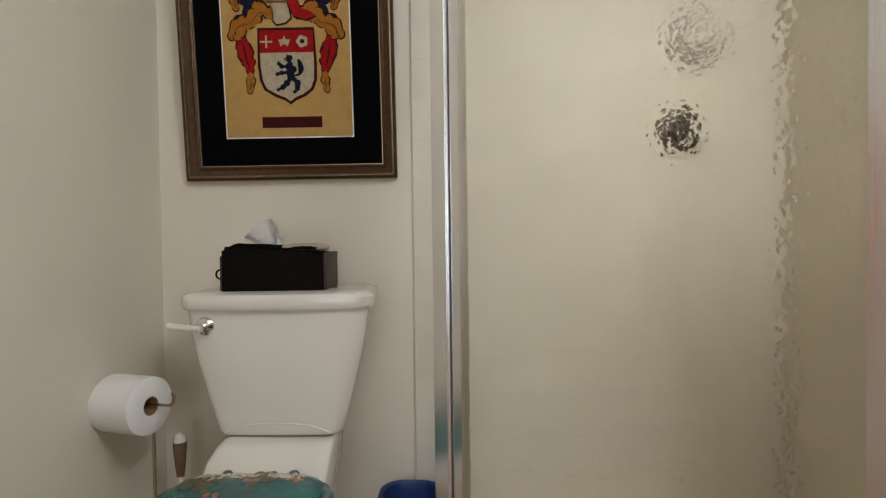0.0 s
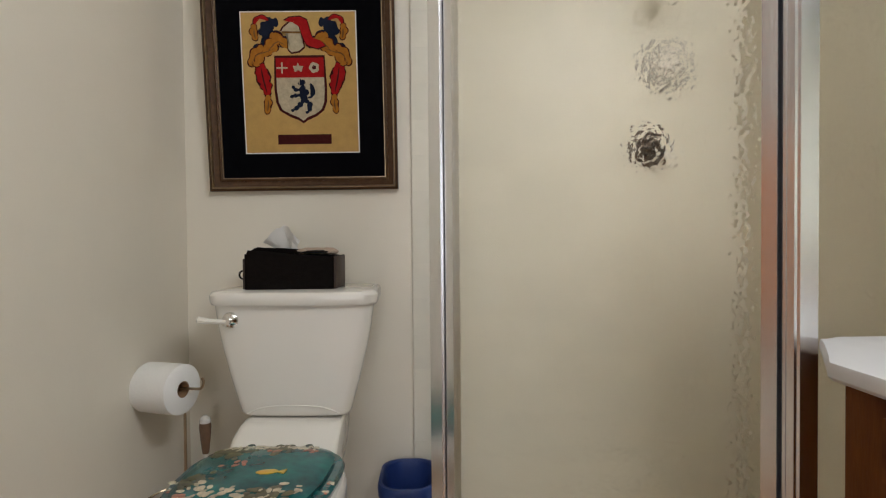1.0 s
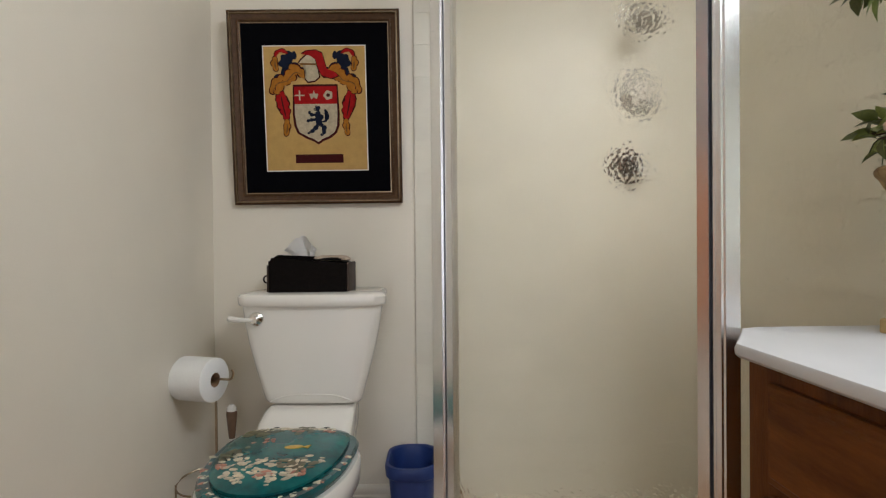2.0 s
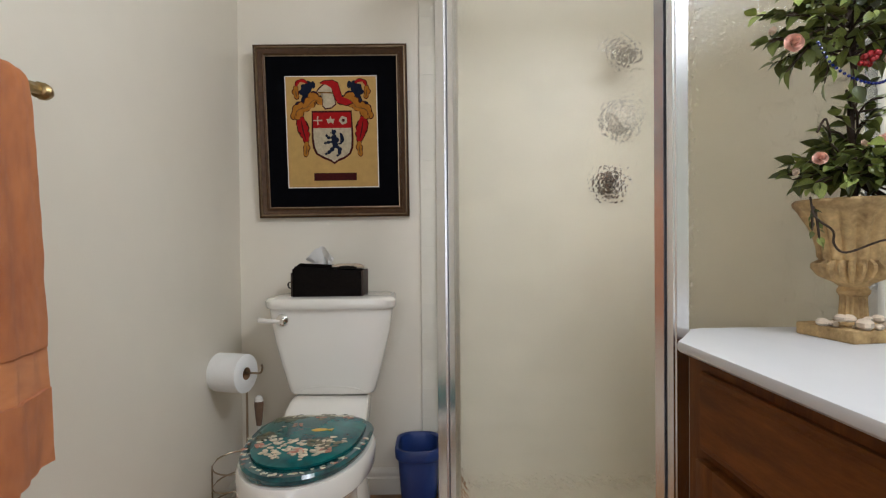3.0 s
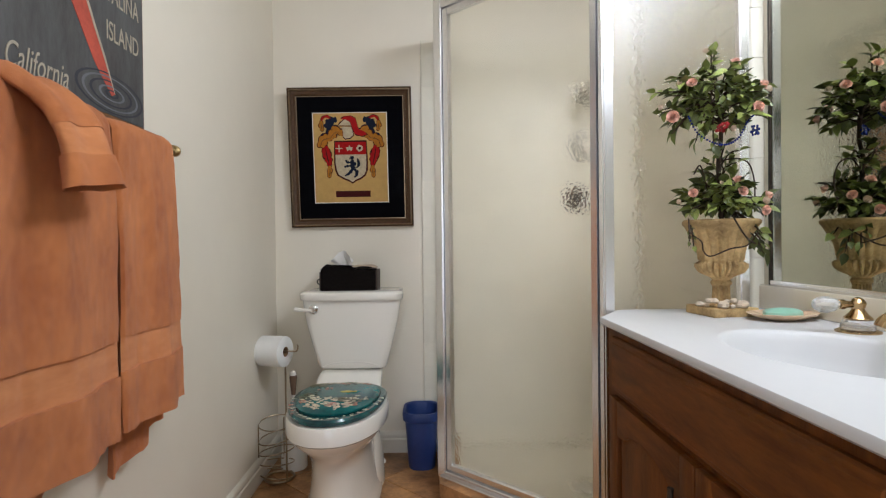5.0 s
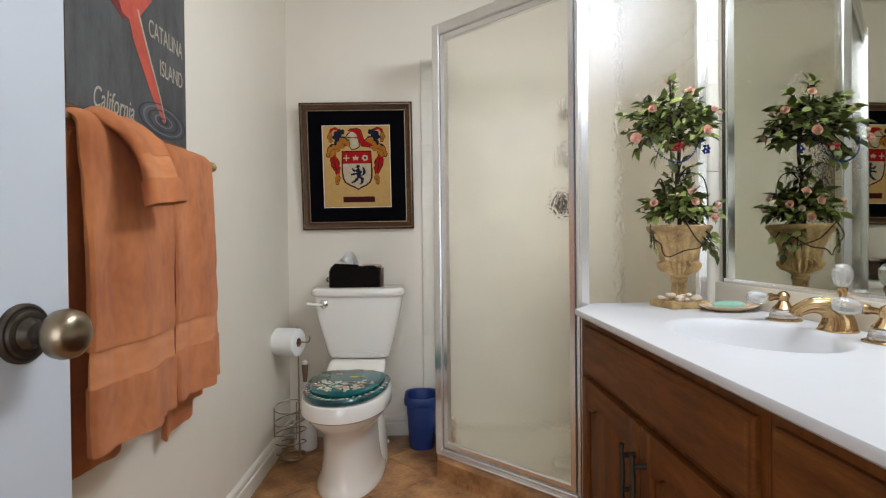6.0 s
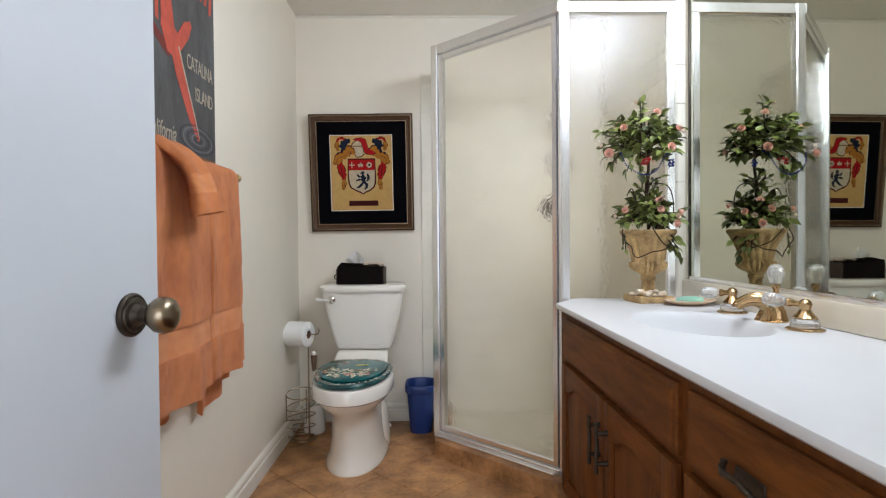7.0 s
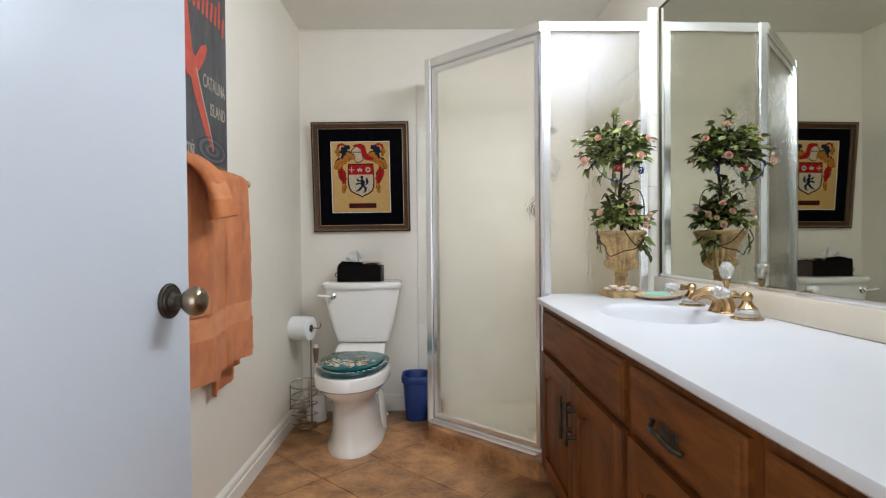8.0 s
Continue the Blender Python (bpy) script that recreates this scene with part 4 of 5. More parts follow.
rings.append([Vector((x, y, -0.0255)) for x, y in inset(rim_poly, 0.016)])
rings.append([Vector((x, y, -0.0225)) for x, y in inset(rim_poly, 0.006)])
rings.append([Vector((x, y, -0.0175)) for x, y in inset(rim_poly, 0.001)])
rings.append([Vector((x, y, -0.0085)) for x, y in rim_poly])
rings.append([Vector((x, y, -0.002)) for x, y in inset(rim_poly, 0.003)])
rings.append([Vector((x, y, 0.0)) for x, y in inset(rim_poly, 0.014)])
for k, z in ((1.13, 0.0), (1.10, 0.002), (1.06, 0.003), (1.02, 0.0), (0.99, -0.006), (0.96, -0.02), (0.92, -0.045), (0.84, -0.08), (0.68, -0.11), (0.45, -0.128), (0.2, -0.134), (0.06, -0.136)):
    ring = []
    for x, y in rim_poly:
        a = math.atan2(y - SYC, x - SX)
        den = math.hypot(math.cos(a) / SRX, math.sin(a) / SRY)
        ring.append(Vector((SX + k * math.cos(a) / den, SYC + k * math.sin(a) / den, z)))
    rings.append(ring)
part("slab", loft(B(), rings, False, True), MARBLE, TOPO)
bm = box(B(), -0.022, 0.03, -2.1, 0, 0.0005, 0.072, 0.004)
bmesh.ops.transform(bm, matrix=pose(east(-0.957), -0.957, 0, 0, 0, 1.146), verts=bm.verts)
part("backsplash", bm, SPLASH, TOPO, "beige backsplash")
part("back_ledge", box(B(), XW - 0.005, 1.80, FRONT + 0.001, -1.1, -0.015, -0.0002), MARBLE, TOPO)
part("drain", lathe(B(), [(0.022, 0), (0.022, 0.003), (0.014, 0.005), (0.004, 0.003)], 20, x=SX, y=SYC, z=-0.136), BRASS, TOPO, "brass drain")

# mirror on the east wall, with a slim metal edge
MIR = thing("wall_mirror", east(-1.98), -1.98, 0.866, "large frameless wall mirror with slim metal edge", "mirror", rz=1.146)
my0, my1, mh = FRONT + 0.01 + 1.98, -0.988 + 1.98, 1.12
part("glass", box(B(), -0.006, -0.001, my0, my1, 0, mh), MIRROR, MIR)
part("bottom_channel", box(B(), -0.010, 0, my0, my1, -0.008, 0.006, 0.001), ALU, MIR)
part("side_channel", box(B(), -0.010, 0, my1 - 0.006, my1 + 0.004, -0.008, mh + 0.003, 0.001), BRONZE, MIR)
part("top_channel", box(B(), -0.010, 0, my0, my1, mh - 0.004, mh + 0.004, 0.001), BRONZE, MIR)

# ---- taps ----
Q = Matrix.Rotation(radians(-90), 4, "Y")


def crystal_knob(parent, base, way, size=0.019):
    way = Vector(way).normalized()
    m = Matrix.Translation(base) @ way.to_track_quat("Z", "Y").to_matrix().to_4x4()
    part("ferrule", lathe(B(), [(0.007, -0.03), (0.008, -0.012), (0.011, -0.008), (0.011, 0.002), (0.008, 0.004)], 16, m=m), BRASS, parent)
    bm = B()
    lathe(bm, [(0.008, 0.002), (size * 0.75, 0.012), (size, 0.03), (size * 0.95, 0.042), (size * 0.6, 0.055), (size * 0.2, 0.058)], 10, m=m)
    part("crystal", bm, CRYSTAL, parent, "faceted clear crystal knob", smooth=False)


def tap(y, way, z_base, block):
    t = thing("basin_tap", 1.685, y, CT, "polished brass basin tap with a crystal knob", "tap", "basin taps")
    if block:
        part("crystal_base", lathe(B(), [(0.032, 0.006), (0.034, 0.012), (0.029, 0.028), (0.022, 0.032)], 12), CRYSTAL, t, "cut crystal base", smooth=False)
    part("flange", lathe(B(), [(0.043, 0), (0.044, 0.003), (0.036, 0.007)], 28), BRASS, t)
    z = 0.028
    part("bell", lathe(B(), [(0.026, z), (0.028, z + 0.004), (0.018, z + 0.014), (0.012, z + 0.024), (0.014, z + 0.03), (0.016, z + 0.037), (0.011, z + 0.046), (0.004, z + 0.05)], 24), BRASS, t)
    crystal_knob(t, Vector((0, 0, z + 0.034)) + Vector(way).normalized() * 0.038, way)
    return t


tap(-1.405, (-1, 0.1, 0.0), 0, True)
tap(-1.735, (-0.8, 0.55, 0.15), 0, True)
SP = thing("basin_spout", 1.695, -1.585, CT, "polished brass fluted basin spout with crystal pull knob", "tap")
path = smooth_path([(0, 0, 0.002), (0.0, 0, 0.025), (-0.008, 0.003, 0.046), (-0.026, 0.010, 0.058), (-0.050, 0.020, 0.058), (-0.074, 0.029, 0.045), (-0.080, 0.032, 0.034)], 5)
bm = B()
rings = []
for i, p in enumerate(path):
    a = path[max(i - 1, 0)]
    b = path[min(i + 1, len(path) - 1)]
    d = (b - a).normalized()
    side = Vector((0.25, 1, 0)).normalized()
    up = side.cross(d)
    u = i / (len(path) - 1)
    r = 0.026 * (1 - u) ** 1.6 + 0.0125 + 0.004 * max(0, u - 0.7)
    rings.append([p + (side * math.cos(q) + up * math.sin(q)) * r * (1 + 0.085 * math.cos(9 * q + 2 * u)) for q in [math.tau * k / 54 for k in range(54)]])
part("spout", loft(bm, rings), BRASS, SP)
part("flange", lathe(B(), [(0.042, 0), (0.043, 0.003), (0.038, 0.006)], 32), BRASS, SP)
part("pull_rod", tube(B(), [(0.012, 0, 0.03), (0.012, 0, 0.085)], 0.0035), BRASS, SP)
crystal_knob(SP, (0.012, 0, 0.1), (0, 0, 1), 0.022)

# ---- soap dish ----
PEACH = material("peach_china", (0.74, 0.54, 0.36), 0.25, vary=0.1, scale=12, coat=0.3)
DISH = thing("soap_dish", 1.650, -1.200, CT, "scalloped peach china soap dish", "soap dish", rz=8)
bm = B()
rings = []
for r, z in ((0.045, 0.0), (0.055, 0.003), (0.085, 0.014), (0.09, 0.018), (0.086, 0.019), (0.05, 0.008), (0.01, 0.007)):
    rings.append([Vector((r * (1 + 0.03 * math.cos(12 * a)) * math.cos(a), 0.75 * r * (1 + 0.03 * math.cos(12 * a)) * math.sin(a), z)) for a in [math.tau * k / 72 for k in range(72)]])
part("dish", loft(bm, rings), PEACH, DISH)
SOAP = thing("soap_bar", 1.650, -1.200, CT + 0.008, "pale green scalloped soap on the dish", "soap", rz=12)
bm = B()
rings = []
for k, z in ((0.9, 0), (1.0, 0.006), (0.98, 0.013), (0.85, 0.018), (0.5, 0.021), (0.15, 0.022)):
    rings.append([Vector((0.052 * k * (1 + 0.03 * math.cos(8 * a)) * math.cos(a), 0.036 * k * (1 + 0.03 * math.cos(8 * a)) * math.sin(a), z)) for a in [math.tau * j / 48 for j in range(48)]])
part("bar", loft(bm, rings), material("green_soap", (0.32, 0.58, 0.45), 0.45, vary=0.05, scale=20, sss=0.2), SOAP)

# ---- rose topiary in a stone urn ----
UX, UY = 1.550, -1.085
STONE = material("buff_stone", (0.60, 0.42, 0.19), 0.75, vary=0.25, scale=18, dark=(0.24, 0.15, 0.06), bump=0.3, bump_scale=90)
SHELL = material("sea_shell", (0.66, 0.55, 0.42), 0.4, vary=0.2, scale=60, island=0.25)
URN = thing("rose_topiary", UX, UY, CT, "artificial pink rose topiary in a buff stone urn", "plant")
bm = box(B(), -0.066, 0.066, -0.066, 0.066, 0, 0.024, 0.003)
bmesh.ops.rotate(bm, verts=bm.verts, cent=(0, 0, 0), matrix=Matrix.Rotation(radians(7), 3, "Z"))
part("plinth", bm, STONE, URN)
prof = [(0.045, 0.02), (0.045, 0.027), (0.036, 0.034), (0.029, 0.042), (0.027, 0.072), (0.027, 0.08), (0.034, 0.085), (0.035, 0.091), (0.029, 0.098), (0.036, 0.106), (0.055, 0.117), (0.066, 0.132), (0.066, 0.142), (0.060, 0.15),
        (0.0625, 0.155), (0.064, 0.172), (0.070, 0.195), (0.080, 0.216), (0.092, 0.235), (0.102, 0.247), (0.108, 0.253), (0.109, 0.260), (0.105, 0.265), (0.096, 0.261), (0.07, 0.245), (0.02, 0.235)]
bm = B()
rings = []
for j, (r, z) in enumerate(prof):
    ring = []
    for i in range(96):
        a = math.tau * i / 96
        k = 1.0
        if 10 <= j <= 12:
            k = 1 + 0.42 * abs(math.cos(11 * a)) ** 0.7 - 0.28
        elif 3 <= j <= 5:
            k = 1 + 0.07 * math.cos(16 * a)
        elif 14 <= j <= 18:
            k = 1.04 - 0.14 * abs(math.sin(8 * a)) ** 3
        r0 = r * (0.78 if 2 <= j <= 8 else 0.92)
        ring.append(Vector((r0 * k * math.cos(a), r0 * k * math.sin(a), z)))
    rings.append(ring)
part("urn", loft(bm, rings), STONE, URN, "buff stone urn with fluted bowl")
rng = random.Random(3)
for k in range(22):
    bm = B()
    a = -3.3 + k * 0.19
    rr = 0.056 + 0.007 * rng.uniform(-1, 1)
    s = rng.choice((0.010, 0.013, 0.007)) if k not in (7, 12) else 0.019
    pebble(bm, rr * math.cos(a), rr * math.sin(a), 0.024 + s * 0.5 + (0.012 if k in (4, 5, 8, 10) else 0.0), s, s * 0.8, s * 0.6, rng.uniform(0, 3), 10)
    part("shell", bm, SHELL, URN)

BARK = material("brown_vine", (0.05, 0.03, 0.018), 0.8, vary=0.3, scale=60, bump=0.4)
LEAF = material("green_leaf", (0.20, 0.22, 0.05), 0.36, vary=0.35, scale=30, dark=(0.05, 0.08, 0.02), per_object=0.75)
ROSE = material("pink_rose", (0.84, 0.52, 0.41), 0.65, vary=0.2, scale=60, island=0.22)
BUD = material("cream_bud", (0.80, 0.64, 0.50), 0.65, vary=0.15, scale=60, island=0.12)
BEAD = material("blue_bead", (0.008, 0.02, 0.16), 0.2, vary=0.1, coat=0.5)
REDB = material("red_berry", (0.30, 0.012, 0.012), 0.35, vary=0.2)
STEM = part("stem", tube(B(), smooth_path([(0, 0, 0.23), (0.004, 0.002, 0.32), (-0.006, 0, 0.42), (0.004, 0.003, 0.50), (-0.004, 0, 0.60), (-0.012, 0, 0.66)], 5), [0.0065] * 10 + [0.0055] * 10 + [0.004] * 6, 10), BARK, URN, "twisted brown stem")
for pts in ([(-0.085, -0.02, 0.39), (-0.07, -0.02, 0.415), (-0.055, -0.01, 0.40), (-0.04, 0.0, 0.36), (-0.02, 0, 0.30)],
            [(0.0, 0, 0.43), (0.04, -0.01, 0.435), (0.075, -0.01, 0.42), (0.09, -0.01, 0.37), (0.085, -0.02, 0.30)],
            [(-0.105, -0.03, 0.268), (-0.11, -0.05, 0.23), (-0.085, -0.06, 0.205), (-0.075, -0.05, 0.18), (-0.06, -0.06, 0.165), (-0.02, -0.085, 0.185), (0.03, -0.08, 0.195), (0.08, -0.05, 0.235)],
            [(-0.03, -0.115, 0.27), (0.01, -0.10, 0.22), (0.05, -0.075, 0.20), (0.09, -0.06, 0.19)],
            [(0.003, 0.01, 0.44), (-0.025, -0.015, 0.47), (-0.01, -0.02, 0.43), (0.012, 0.005, 0.40)]):
    part("vine", tube(B(), smooth_path(pts, 5), 0.0021, 6), BARK, URN)

# one leaf blade, folded along the middle
lv, lf = [], []
for i, (t, w) in enumerate(((0, 0.0), (0.16, 0.2), (0.36, 0.31), (0.62, 0.25), (0.84, 0.11), (1.0, 0.0))):
    zc = -0.22 * t * t
    lv += [(t, -w, zc + w * 0.35), (t, 0, zc), (t, w, zc + w * 0.35)]
for i in range(5):
    for k in (0, 1):
        a = i * 3 + k
        lf.append((a, a + 3, a + 4, a + 1))
leaf_me = bpy.data.meshes.new("leaf")
leaf_me.from_pydata(lv, [], lf)
leaf_me.materials.append(LEAF)
leaf_me.shade_smooth()
rng = random.Random(11)


def leaf(parent, p, way, size, roll):
    ob = new("leaf", leaf_me)
    ob.parent = parent
    q = Vector(way).normalized().to_track_quat("X", "Z")
    ob.matrix_basis = Matrix.Translation(p) @ q.to_matrix().to_4x4() @ Matrix.Rotation(roll, 4, "X") @ Matrix.Scale(size, 4)


UP = tagged(part("upper_branching", B(), BARK, URN), kind="stuff")
LOW = tagged(part("lower_branching", B(), BARK, URN), kind="stuff")
tw = {0: B(), 1: B()}


def spray(k, parent, start, tip, leaves, size):
    """A twig with leaves in pairs along it."""
    start, tip = Vector(start), Vector(tip)
    tip.x *= 0.84 if tip.x > 0 else 1.0
    mid = (start + tip) / 2 + Vector((0, 0, 0.015))
    pts = smooth_path([start, mid, tip], 4)
    tube(tw[k], pts, [0.0022] * (len(pts) - 1) + [0.001], 5)
    for i in range(leaves):
        u = 0.35 + 0.65 * i / max(1, leaves - 1)
        p = pts[min(len(pts) - 1, int(u * (len(pts) - 1) + 0.5))]
        d = (tip - start).normalized()
        side = Vector((rng.uniform(-1, 1), rng.uniform(-1, 1), rng.uniform(-0.95, 0.4))).normalized()
        way = d * (0.75 if i < leaves - 1 else 2) + side * 0.9
        leaf(parent, p, way, size * rng.uniform(0.75, 1.25), rng.uniform(-0.9, 0.9))


C = Vector((-0.03, -0.01, 0.59))
for k in range(36):
    a = k * 2.39996 + 0.3
    e = -0.55 + 1.35 * (k / 35)
    d = Vector((math.cos(a) * math.cos(e), math.sin(a) * math.cos(e), math.sin(e)))
    reach = rng.uniform(0.75, 1.15)
    tip = C + Vector((d.x * 0.135, d.y * 0.115, d.z * 0.115)) * reach
    spray(0, UP, Vector((-0.004, 0, 0.53 + 0.10 * (k / 35))), tip, 11, 0.036)
for tip in ((-0.035, -0.02, 0.725), (-0.02, -0.01, 0.73), (0.125, -0.03, 0.63), (0.13, -0.02, 0.60), (-0.16, -0.05, 0.53), (-0.15, -0.03, 0.50), (0.06, -0.02, 0.69), (-0.1, -0.06, 0.47), (-0.06, -0.08, 0.46)):
    spray(0, UP, C, tip, 8, 0.035)
CL = Vector((0.0, 0, 0.29))
for k in range(30):
    a = k * 2.39996
    e = 0.05 + 1.0 * (k % 5) / 4
    d = Vector((math.cos(a) * math.cos(e), math.sin(a) * math.cos(e), math.sin(e)))
    tip = CL + Vector((d.x * 0.118, d.y * 0.115, d.z * 0.105)) * rng.uniform(0.8, 1.1)
    spray(1, LOW, CL, tip, 9, 0.036)
for tip in ((0.075, -0.09, 0.225), (0.10, -0.06, 0.20), (0.085, -0.08, 0.185), (0.12, -0.02, 0.22), (0.11, -0.05, 0.17)):
    spray(1, LOW, CL + Vector((0, 0, 0.01)), tip, 6, 0.034)
for k in range(14):
    a = k * 2.39996 + 1.0
    tip = Vector((0.102 * math.cos(a), 0.102 * math.sin(a), rng.uniform(0.275, 0.33)))
    spray(1, LOW, CL, tip, 6, 0.034)
for tip in ((-0.105, -0.035, 0.205), (-0.098, -0.045, 0.185)):
    spray(1, LOW, Vector((-0.10, -0.03, 0.25)), tip, 6, 0.017)
for tip in ((-0.05, -0.02, 0.42), (0.05, -0.02, 0.455), (0.03, 0.03, 0.44), (-0.032, -0.025, 0.452), (0.036, -0.03, 0.42), (0.0, -0.042, 0.472), (-0.03, 0.03, 0.40), (0.0, -0.035, 0.41)):
    spray(1, LOW, (0, 0, tip[2] - 0.04), tip, 5, 0.031)
for k, ob in ((0, UP), (1, LOW)):
    tw[k].to_mesh(ob.data)
    tw[k].free()


def rose_mesh(name, mat, open_):
    bm = B()
    for layer, count, r, lift in ((0, 3, 0.26, 1.25), (1, 4, 0.5, 1.1), (2, 5, 0.76, 0.9), (3, 6, 1.0, 0.5)):
        if layer == 3 and not open_:
            continue
        for i in range(count):
            a0 = math.tau * i / count + layer * 0.7
            half = math.pi / count * 1.25
            vs = []
            for u in range(5):
                for t in range(4):
                    a = a0 - half + 2 * half * u / 4
                    h = t / 3
                    edge = 1 - 0.35 * abs(u / 2 - 1) ** 2
                    rad = r * (0.25 + 0.75 * math.sin(h * 1.57)) * (1.0 if h < 0.9 else 1.06)
                    vs.append(bm.verts.new((rad * math.cos(a), rad * math.sin(a), lift * h * edge + 0.15 * (1 - layer / 3))))
            for u in range(4):
                for t in range(3):
                    bm.faces.new([vs[u * 4 + t], vs[(u + 1) * 4 + t], vs[(u + 1) * 4 + t + 1], vs[u * 4 + t + 1]])
    return mesh(name, bm, mat)


rose_a, rose_b = rose_mesh("rose", ROSE, True), rose_mesh("rose_bud", BUD, False)


def rose(p, way, size, bud=False):
    ob = new("rose_bud" if bud else "rose", rose_b if bud else rose_a)
    ob.parent = URN
    ob.matrix_basis = Matrix.Translation(p) @ Vector(way).normalized().to_track_quat("Z", "Y").to_matrix().to_4x4() @ Matrix.Scale(size, 4)


for p, way, s, bud in (((-0.150, -0.075, 0.535), (-0.3, -1, 0.1), 0.022, 0), ((-0.165, -0.05, 0.565), (-1, -0.3, 0.3), 0.014, 1), ((-0.095, -0.07, 0.625), (-0.4, -0.8, 0.4), 0.018, 0), ((-0.118, -0.06, 0.63), (-1, -0.3, 0.3), 0.014, 1),
                       ((-0.032, -0.022, 0.722), (-0.2, -0.4, 1), 0.016, 1), ((0.03, -0.06, 0.68), (0.2, -0.7, 0.7), 0.019, 0), ((0.125, -0.05, 0.625), (0.5, -0.6, 0.4), 0.019, 0), ((0.155, -0.03, 0.62), (1, -0.2, 0.4), 0.017, 1),
                       ((0.062, -0.115, 0.55), (0.2, -1, 0.1), 0.021, 0), ((-0.005, -0.10, 0.50), (0, -1, -0.2), 0.014, 1), ((0.03, 0.10, 0.60), (0.3, 1, 0.3), 0.021, 0), ((0.11, 0.06, 0.56), (0.8, 0.6, 0), 0.019, 0),
                       ((-0.095, -0.05, 0.335), (-0.5, -0.8, 0.3), 0.017, 0), ((-0.12, -0.03, 0.315), (-1, -0.2, 0), 0.013, 1), ((-0.02, -0.06, 0.355), (-0.1, -0.6, 0.8), 0.017, 1), ((0.03, -0.05, 0.365), (0.1, -0.7, 0.7), 0.020, 0),
                       ((0.015, -0.095, 0.335), (0, -1, 0.3), 0.018, 0), ((0.085, -0.09, 0.31), (0.4, -0.9, 0.2), 0.018, 1), ((0.108, -0.07, 0.325), (0.8, -0.4, 0.3), 0.018, 0), ((0.07, -0.115, 0.285), (0.3, -1, -0.1), 0.018, 0),
                       ((0.06, 0.1, 0.32), (0.4, 1, 0.3), 0.02, 0), ((0.1, 0.03, 0.35), (1, 0.3, 0.5), 0.018, 0)):
    rose((p[0] * (0.84 if p[0] > 0 else 1.0) - (0.018 if p[2] > 0.45 else 0.006), p[1], p[2]), way, s * 0.72, bud)
bm = B()
strand = smooth_path([(-0.13, -0.085, 0.535), (-0.115, -0.10, 0.49), (-0.08, -0.11, 0.462), (-0.045, -0.115, 0.455), (-0.01, -0.11, 0.475), (0.015, -0.105, 0.515), (0.04, -0.10, 0.54)], 6)
for p in strand:
    bmesh.ops.create_icosphere(bm, subdivisions=1, radius=0.0031, matrix=Matrix.Translation(p))
part("bead_strand", bm, BEAD, URN, "string of blue beads")
bm = B()
for k in range(22):
    pebble(bm, 0.055 + 0.008 * rng.uniform(-1, 1), -0.075 + 0.008 * rng.uniform(-1, 1), 0.50 + 0.012 * rng.uniform(-1, 1), 0.003, 0.003, 0.004, 0, 6)
part("bead_tassel", bm, BEAD, URN, "blue bead tassel")
bm = B()
for k in range(16):
    pebble(bm, -0.04 + 0.018 * rng.uniform(-1, 1), -0.09 + 0.01 * rng.uniform(-1, 1), 0.505 + 0.010 * rng.uniform(-1, 1), 0.005, 0.005, 0.005, 0, 6)
part("berries", bm, REDB, URN, "small red berries")

# ---- poster board on the west wall ----
BOARD = thing("poster_board", 0.0, -1.47, 1.285, "dark slate painted travel poster on a wooden board", "poster")
SLATE = material("slate_blue_print", (0.088, 0.088, 0.088), 0.6, vary=0.25, scale=6, dark=(0.05, 0.049, 0.048), stretch=(1, 3, 1), bump=0.1)
EDGEW = material("worn_wood_edge", (0.26, 0.13, 0.05), 0.6, vary=0.3, scale=20)
REDP = material("red_print", (0.50, 0.085, 0.05), 0.6, vary=0.2, scale=30)
REDD = material("dark_red_print", (0.16, 0.025, 0.018), 0.6, vary=0.2, scale=30)
CREAMP = material("cream_print", (0.44, 0.39, 0.30), 0.6, vary=0.15, scale=40)
RINGP = material("ripple_print", (0.035, 0.038, 0.05), 0.6, vary=0.2)
RINGL = material("pale_ripple_print", (0.16, 0.17, 0.19), 0.6, vary=0.2)
BW, BH, BT = 0.545, 0.86, 0.016
part("board", box(B(), 0.001, BT, -BW / 2, BW / 2, 0, BH, 0.002), EDGEW, BOARD)
PR = part("print", box(B(), BT, BT + 0.0015, -BW / 2 + 0.008, BW / 2 - 0.006, 0.006, BH - 0.006), SLATE, BOARD)


def printed(name, poly, mat, lift=0.001):
    """A flat printed shape; u runs along the wall to the right, v upwards, in metres from the board's lower right corner."""
    bm = B()
    loft(bm, [[Vector((BT + 0.001, BW / 2 + u, v)) for u, v in poly], [Vector((BT + 0.0015 + lift, BW / 2 + u, v)) for u, v in poly]])
    part(name, bm, mat, PR, smooth=False)


def lettering(text, u, v, size, mat, shear=0.0, squeeze=1.0):
    cu = bpy.data.curves.new("lettering", "FONT")
    cu.body, cu.size, cu.extrude, cu.align_x, cu.shear = text, size, 0.0006, "RIGHT", shear
    cu.materials.append(mat)
    ob = new("lettering", cu)
    ob.parent = PR
    ob.matrix_basis = Matrix.Translation((BT + 0.0028, BW / 2 + u, v)) @ Matrix(((0, 0, 1, 0), (1, 0, 0, 0), (0, 1, 0, 0), (0, 0, 0, 1))) @ Matrix.Diagonal((squeeze, 1, 1, 1))


